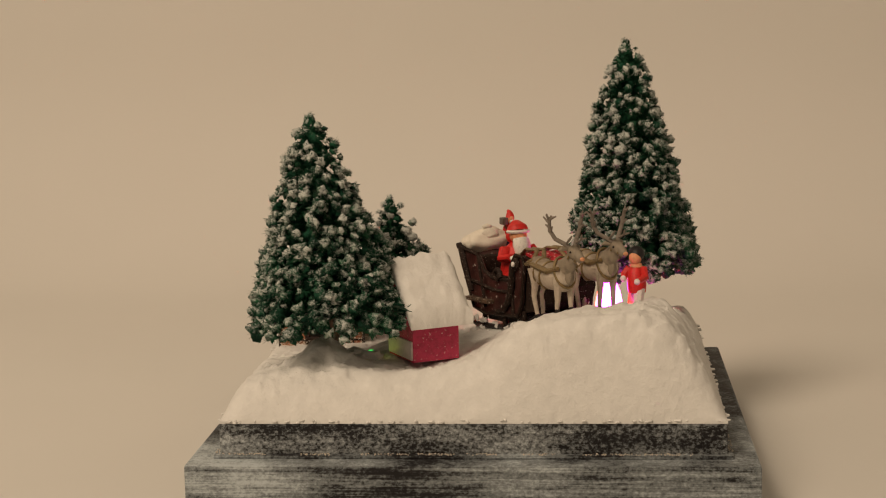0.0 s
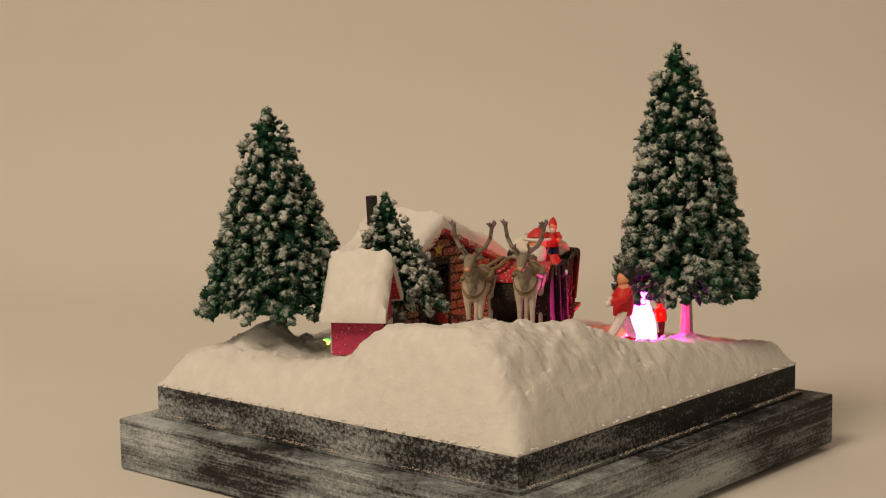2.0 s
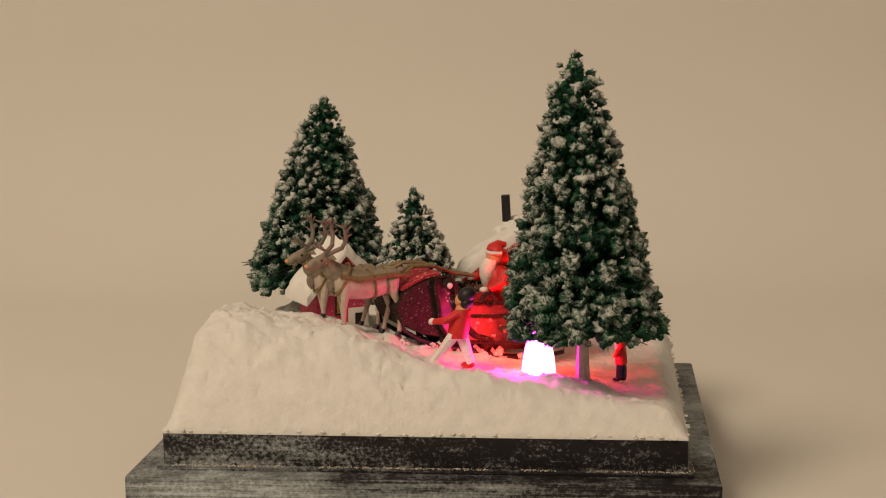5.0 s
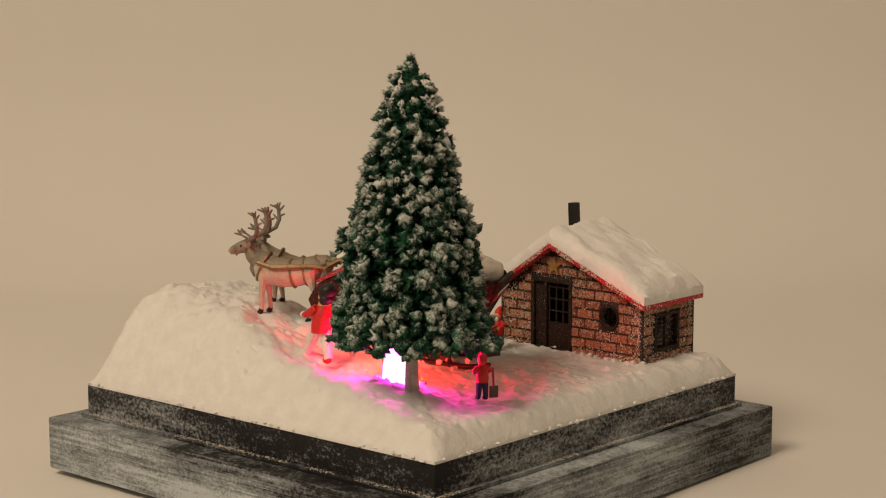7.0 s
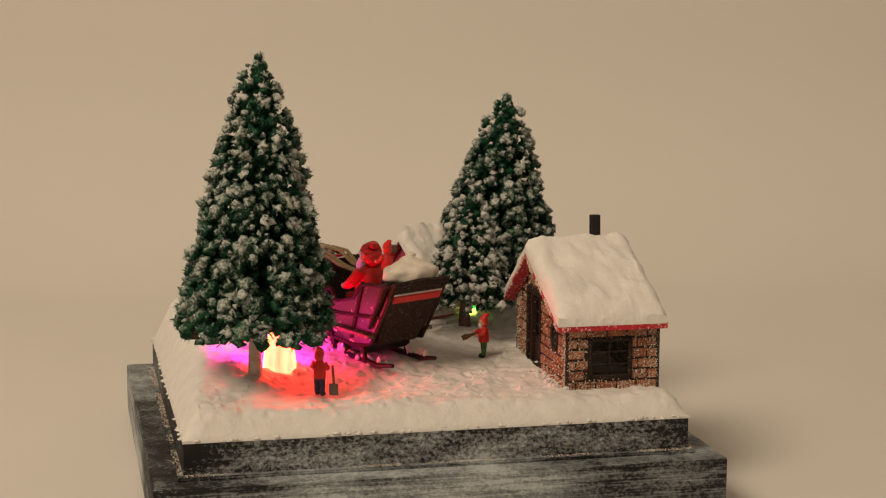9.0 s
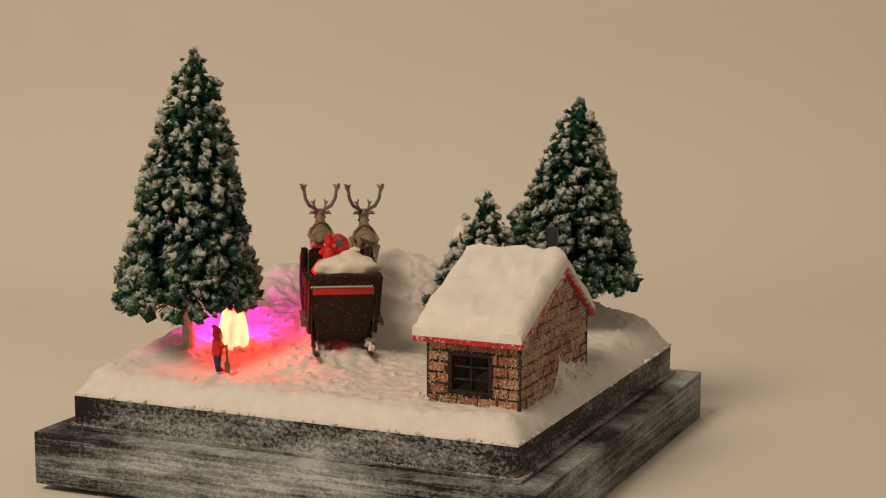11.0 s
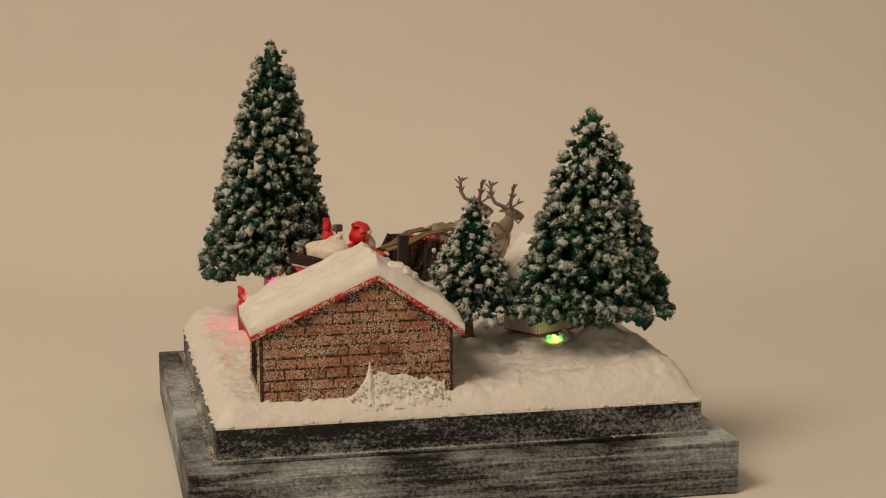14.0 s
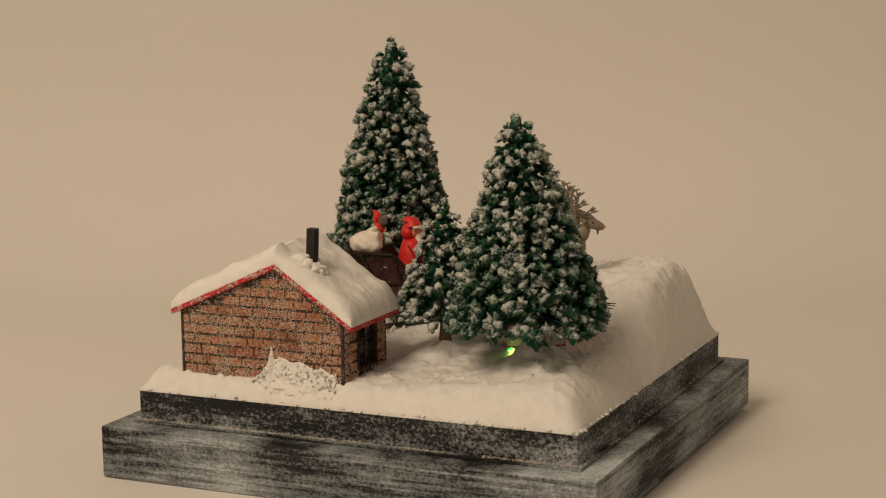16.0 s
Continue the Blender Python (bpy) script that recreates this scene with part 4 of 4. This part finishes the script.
def small_figure(x, y, z, rz, trousers, label, stride=0.0, tall=1.0, hair=None, tool=None, coat=R_, arm=(2.6, 2.6), hood=True, legs=None, lean=(0, 0)):
    """A standing or striding figure about 12 mm tall, facing its local x."""
    bm = bmesh.new()
    legs = trousers if legs is None else legs
    k = tall
    for sg in (-1, 1):
        fx = stride * sg
        tube(bm, [(0, sg * 0.55 * k, 5.2 * k), (fx * 0.55, sg * 0.75 * k, 2.6 * k), (fx, sg * 0.8 * k, 0.7 * k)], [0.95 * k, 0.75 * k, 0.6 * k], 8, legs)
        blob(bm, (fx + 0.5 * k, sg * 0.8 * k, 0.45 * k), (1.1 * k, 0.6 * k, 0.5 * k), 2, R_ if hair else K_)
    tube(bm, [(0, 0, 4.3 * k), (0, 0, 5.4 * k), (0.1 * k, 0, 7.6 * k), (0.1 * k, 0, 8.7 * k)], [1.45 * k, 1.55 * k, 1.35 * k, 0.7 * k], 11, coat)
    for sg, reach in ((-1, arm[0]), (1, arm[1])):
        tube(bm, [(0, sg * 1.2 * k, 8.0 * k), (reach * 0.35 * k, sg * 2.0 * k, 6.9 * k), (reach * k, sg * 1.7 * k, 6.5 * k)], [0.65 * k, 0.6 * k, 0.45 * k], 8, coat)
        blob(bm, (reach * k + 0.4 * k, sg * 1.7 * k, 6.5 * k), 0.5 * k, 2, S_ if not hair else W_)
    blob(bm, (0.35 * k, 0, 9.7 * k), (1.05 * k, 1.0 * k, 1.15 * k), 3, S_)
    if hair:
        blob(bm, (-0.2 * k, 0, 10.3 * k), (1.3 * k, 1.3 * k, 1.2 * k), 3, K_)
        blob(bm, (-0.5 * k, 0, 9.2 * k), (0.9 * k, 1.15 * k, 0.9 * k), 2, K_)
        tube(bm, [(0.1, 0, 8.3 * k), (0.1, 0, 8.9 * k)], [1.05 * k, 0.9 * k], 9, S_)
    if hood:
        tube(bm, [(0, 0, 10.0 * k), (-0.1 * k, 0, 10.9 * k), (-0.6 * k, 0, 11.6 * k), (-1.2 * k, 0, 11.9 * k)], [1.25 * k, 1.05 * k, 0.65 * k, 0.35 * k], 9, coat)
        blob(bm, (-0.25 * k, 0, 9.5 * k), (1.05 * k, 1.1 * k, 1.2 * k), 2, coat)
        blob(bm, (1.0 * k, 0, 8.8 * k), (0.6 * k, 0.75 * k, 1.0 * k), 2, W_)
    if tool == "shovel":
        tube(bm, [(1.0, -2.9, 7.2), (1.0, -3.2, 2.6)], 0.32, 6, O_)
        box(bm, 0.75, 1.15, -4.3, -2.1, 0.1, 2.9, 0.15, Y_)
    if tool == "hammer":
        tube(bm, [(1.6, -1.7, 6.5), (1.4, -2.4, 8.6)], 0.3, 6, O_)
        box(bm, 0.3, 2.6, -3.6, -1.8, 8.4, 10.4, 0.35, Y_)
    if tool == "bundle":
        tube(bm, [(1.6, 0.3, 6.5), (3.6, 0.4, 6.2), (5.0, 0.5, 5.8), (6.0, 0.5, 5.4)], [0.3, 0.4, 0.8, 0.7], 7, O_)
    for v in bm.verts:
        v.co += Vector((lean[0], lean[1], 0)) * v.co.z
    single("figurine", bm, PALETTE, x, y, z, rz, label, "figurine", "painted figures")


driver()
small_figure(41.0, 5.2, ground(41, 5.2) + 0.5, -116, W_, "painted running figure in red jersey and white trousers", 4.4, 1.68, True, None, R_, (1.0, 3.2), False, lean=(-0.17, -0.10))
small_figure(26.7, 45.2, ground(26.7, 45.2) + 0.2, -120, B_, "painted figure in red hood holding a shovel", 0.35, 0.98, None, "shovel", R_, (0.9, 0.6))
small_figure(-21.6, 10.2, ground(-21.6, 10.2) + 0.2, 5, G_, "painted figure in red hood and green trousers", 0.3, 0.95, None, "bundle", R_, (2.2, 2.2))
small_figure(*seat_point(-17.2, 17.3, 49.4), WAY, B_, "painted figure in red with a grey hammer on the sleigh", 0.2, 1.0, None, "hammer", R_, (1.5, 1.8))


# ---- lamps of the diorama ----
def sector_glow_material():
    """Milky lamp plastic; magenta, amber, red sectors round it stand in for changing colour."""
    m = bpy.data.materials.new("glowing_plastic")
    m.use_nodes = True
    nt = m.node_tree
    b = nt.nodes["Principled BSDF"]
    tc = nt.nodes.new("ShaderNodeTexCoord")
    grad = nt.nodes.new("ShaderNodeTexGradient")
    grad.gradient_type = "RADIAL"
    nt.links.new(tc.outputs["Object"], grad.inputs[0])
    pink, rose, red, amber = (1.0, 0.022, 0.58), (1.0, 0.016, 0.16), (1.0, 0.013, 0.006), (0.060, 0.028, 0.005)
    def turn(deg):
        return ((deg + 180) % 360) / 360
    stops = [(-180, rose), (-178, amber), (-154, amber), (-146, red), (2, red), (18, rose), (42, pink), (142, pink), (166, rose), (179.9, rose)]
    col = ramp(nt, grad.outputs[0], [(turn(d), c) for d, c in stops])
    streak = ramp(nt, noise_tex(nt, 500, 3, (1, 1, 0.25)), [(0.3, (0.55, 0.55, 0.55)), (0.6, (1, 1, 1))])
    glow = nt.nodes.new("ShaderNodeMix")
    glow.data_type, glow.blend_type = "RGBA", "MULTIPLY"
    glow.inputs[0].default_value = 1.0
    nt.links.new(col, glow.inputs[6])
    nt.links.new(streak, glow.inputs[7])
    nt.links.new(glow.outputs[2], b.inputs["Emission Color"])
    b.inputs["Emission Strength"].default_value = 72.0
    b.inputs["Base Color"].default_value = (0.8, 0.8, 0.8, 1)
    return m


# time, and the sector angle turned to the camera in place of a colour change
SECTOR_TURNS = [(0, 84), (2.5, 94), (5.0, 104), (7.25, 104), (7.5, 70), (7.75, 10), (8.0, -50), (8.25, -92), (8.5, -108), (10.25, -114), (11.0, -105), (12.25, -88), (16, -80)]
SECTOR_BODY = []


def sector_turn(t):
    """Angle of the sectored lamp body on the turntable, in degrees."""
    for (ta, a), (tb, b) in zip(SECTOR_TURNS, SECTOR_TURNS[1:]):
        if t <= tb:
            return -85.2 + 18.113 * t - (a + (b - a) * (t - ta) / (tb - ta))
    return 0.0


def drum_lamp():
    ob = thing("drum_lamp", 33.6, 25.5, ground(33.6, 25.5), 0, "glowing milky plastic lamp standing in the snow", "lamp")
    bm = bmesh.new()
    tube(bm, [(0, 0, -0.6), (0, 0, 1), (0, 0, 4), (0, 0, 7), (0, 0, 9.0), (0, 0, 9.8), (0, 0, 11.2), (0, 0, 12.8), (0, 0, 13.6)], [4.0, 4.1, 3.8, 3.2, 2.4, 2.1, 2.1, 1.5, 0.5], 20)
    # made-up turning: the lamp doesn't revolve, its light changes colour
    body = part("drum", bm, sector_glow_material(), ob, "glowing lamp body with a pointed top, colour sectors turned for its colour change")
    SECTOR_BODY.append(body)
    face = Matrix.Rotation(radians(-48), 4, "Z")
    for sg in (-1, 1):
        bm = bmesh.new()
        blob(bm, face @ Vector((2.15, sg * 0.7, 11.0)), 0.3, 1)
        part("eye", bm, BLACK, ob)
    bm = bmesh.new()
    tube(bm, [face @ Vector((2.4 - 0.25 * abs(a), a, 9.7 + 0.3 * abs(a))) for a in (-0.9, -0.4, 0, 0.4, 0.9)], 0.17, 5)
    part("mouth", bm, BLACK, ob)
    for k in range(9):
        rng = random.Random(k + 40)
        a = rng.uniform(0, 6.28)
        r = rng.uniform(4.2, 7.0)
        gx, gy = 33.6 + r * math.cos(a), 25.5 + r * math.sin(a)
        bm = bmesh.new()
        blob(bm, (0, 0, 0), (rng.uniform(0.6, 1.3), rng.uniform(0.6, 1.2), rng.uniform(0.5, 1.1)), 2, rough=0.4)
        single("snow_lump", bm, SNOW, gx, gy, ground(gx, gy) + 0.2, 0, "small lump of white snow beside the lamp", "snow", "snow lumps")


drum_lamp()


def led():
    m = bpy.data.materials.new("lit_yellow_lens")
    m.use_nodes = True
    b = m.node_tree.nodes["Principled BSDF"]
    b.inputs["Base Color"].default_value = (0.7, 0.75, 0.4, 1)
    b.inputs["Emission Color"].default_value = (0.85, 0.85, 0.10, 1)
    b.inputs["Emission Strength"].default_value = 3.6
    g = bpy.data.materials.new("lit_green_lens")
    g.use_nodes = True
    c = g.node_tree.nodes["Principled BSDF"]
    c.inputs["Emission Color"].default_value = (0.03, 1.0, 0.12, 1)
    c.inputs["Emission Strength"].default_value = 1.3
    ob = thing("lamp_bulb", *LED_AT, 0, "small yellow-green glowing bulb in the snow hollow", "lamp")
    bm = bmesh.new()
    tube(bm, [(-2.0, 0, 0), (0, 0, 0.1), (1.4, 0, 0.2), (2.2, 0, 0.2)], [0.7, 0.85, 0.8, 0.4], 12)
    bulb = part("bulb", bm, m, ob, "yellow glowing bulb")
    for q in ((-1.2, -1.3, 0.6), (0.6, 1.3, 0.5)):
        bm = bmesh.new()
        blob(bm, q, (1.4, 0.8, 0.6), 2)
        part("lens", bm, g, bulb, "bright green lens")


LED_AT = (-27.3, -31.2, 32.2)
led()


def lip():
    """A lip of snow before the bulb."""
    bm = bmesh.new()
    blob(bm, (0, 0, 0), (4.2, 1.8, 1.5), 4, rough=0.45)
    blob(bm, (-3.4, 0.6, 0.6), (2.2, 1.6, 1.5), 3, rough=0.45)
    single("snow_lump", bm, SNOW, -27.0, -34.6, ground(-27, -34.6) + 0.5, 0, "low bank of snow before the glowing bulb", "snow", "snow lumps")


lip()


def clumps():
    """Crumbs of snow round the runners, the door and along the rim."""
    bm = bmesh.new()
    rng = random.Random(77)
    for k in range(90):
        if k < 60:
            px, py = on_way(rng.uniform(-18, 22), 13.4 + rng.choice((-1, 1)) * rng.uniform(5.5, 10))
        else:
            px, py = rng.uniform(-33, -29), rng.uniform(26, 49)
        blob(bm, (px, py, ground(px, py) + 0.2), rng.uniform(0.35, 0.9), 1, rough=0.4)
    for k in range(240):
        u, off = rng.uniform(-59.5, 59.5), EDGE - rng.uniform(-0.25, 0.7)
        px, py = rng.choice(((u, off), (u, -off), (off, u), (-off, u)))
        blob(bm, (px, py, TOP + rng.uniform(-0.35, 0.25)), (rng.uniform(0.3, 0.9), rng.uniform(0.3, 0.9), rng.uniform(0.2, 0.4)), 2, rough=0.4)
    single("snow_crumbs", bm, SNOW, 0, 0, 0, 0, "loose crumbs of white snow on the ground", "snow", kind="stuff")


clumps()


GRAINS = paint("stuck_snow_grains", (0.60, 0.53, 0.44), 0.8, 0.15, 300)


def grains():
    """Grains of artificial snow stuck to the bricks, the roof boards and the plinth's ledges."""
    rng = random.Random(404)
    verts, faces = [], []

    def grain(x, y, z, r):
        o = len(verts)
        for d in ((1, 0, 0), (-1, 0, 0), (0, 1, 0), (0, -1, 0), (0, 0, 1), (0, 0, -1)):
            k = r * rng.uniform(0.6, 1.3)
            verts.append(((x + d[0] * k) * MM, (y + d[1] * k) * MM, (z + d[2] * k) * MM))
        faces.extend([(o + a, o + b, o + c) for a, b, c in ((0, 2, 4), (2, 1, 4), (1, 3, 4), (3, 0, 4), (2, 0, 5), (1, 2, 5), (3, 1, 5), (0, 3, 5))])
    for k in range(8000):
        # blank gable, in drifts that thin out towards the foot
        y, z = rng.uniform(HY0, HY1), rng.uniform(HB, RIDGE - 0.5)
        if z < roof_z(y) - 0.3 and noise.noise(Vector((3, y * 0.12, z * 0.2))) + 0.6 * noise.noise(Vector((9, y * 0.5, z * 0.5))) > 0.02 - (0.22 if z > 38 else -0.08):
            grain(HX0 - 0.3, y, z, rng.uniform(0.09, 0.22))
    for k in range(5200):
        # long walls and door gable
        x, z = rng.uniform(HX0, HX1), rng.uniform(HB, roof_z(HY1))
        near = min(abs(x - HX0), abs(x - HX1), abs(z - HB) * 0.8)
        inside = WIN_C[0][0] - 0.4 < x < WIN_C[1][0] + 0.4 and WIN_C[0][1] < z < WIN_C[2][1]
        if not inside and rng.random() < 0.12 + 0.6 * math.exp(-near / 1.6):
            grain(x, HY1 + 0.35 if k % 2 else HY0 - 0.35, z, rng.uniform(0.10, 0.28))
        y = rng.uniform(HY0, HY1)
        z = HB + (roof_z(y) - HB) * rng.random()
        near = min(abs(y - HY0), abs(y - HY1), (z - HB) * 0.7)
        hole = 12.4 < y < 26.4 and z < 47 or 34.8 < y < 41.6 and 35 < z < 42
        if not hole and rng.random() < 0.10 + 0.7 * math.exp(-near / 1.5):
            grain(HX1 + 0.35, y, z, rng.uniform(0.10, 0.30))
        # verge boards
        y = rng.uniform(HY0 - 3, HY1 + 2.4)
        if noise.noise(Vector((y * 0.25, 1, 1))) > -0.15:
            for x in (-57.25, -29.55):
                if rng.random() < 0.09:
                    grain(x, y, roof_z(y) + rng.uniform(0.1, 1.6), rng.uniform(0.10, 0.32))
    for k in range(2600):
        # ledge of the plinth and its upper rim
        u, off = rng.uniform(-EDGE, EDGE), EDGE + rng.uniform(0.05, 1.3) ** 1.5
        x, y = rng.choice(((u, off), (u, -off), (off, u), (-off, u)))
        if noise.noise(Vector((x * 0.08, y * 0.08, 2))) > -0.1:
            grain(x, y, LEDGE + 0.15, rng.uniform(0.08, 0.24))
    me = bpy.data.meshes.new("snow_grains")
    me.from_pydata(verts, [], faces)
    me.materials.append(GRAINS)
    carried(new("snow_grains", me), Matrix.Identity(4), "fine grains of white snow stuck to bricks and ledges", "snow", kind="stuff")


grains()


def motions():
    for ob, m in TURNING:
        walk(ob, [(0.5 * k, spin(0.5 * k) @ m) for k in range(33)])
    # the lamp's colour sectors turn to imitate its change of colour
    for ob in SECTOR_BODY:
        walk(ob, [(0.25 * k, Matrix.Rotation(radians(sector_turn(0.25 * k)), 4, "Z")) for k in range(65)])


place_bricks()
motions()
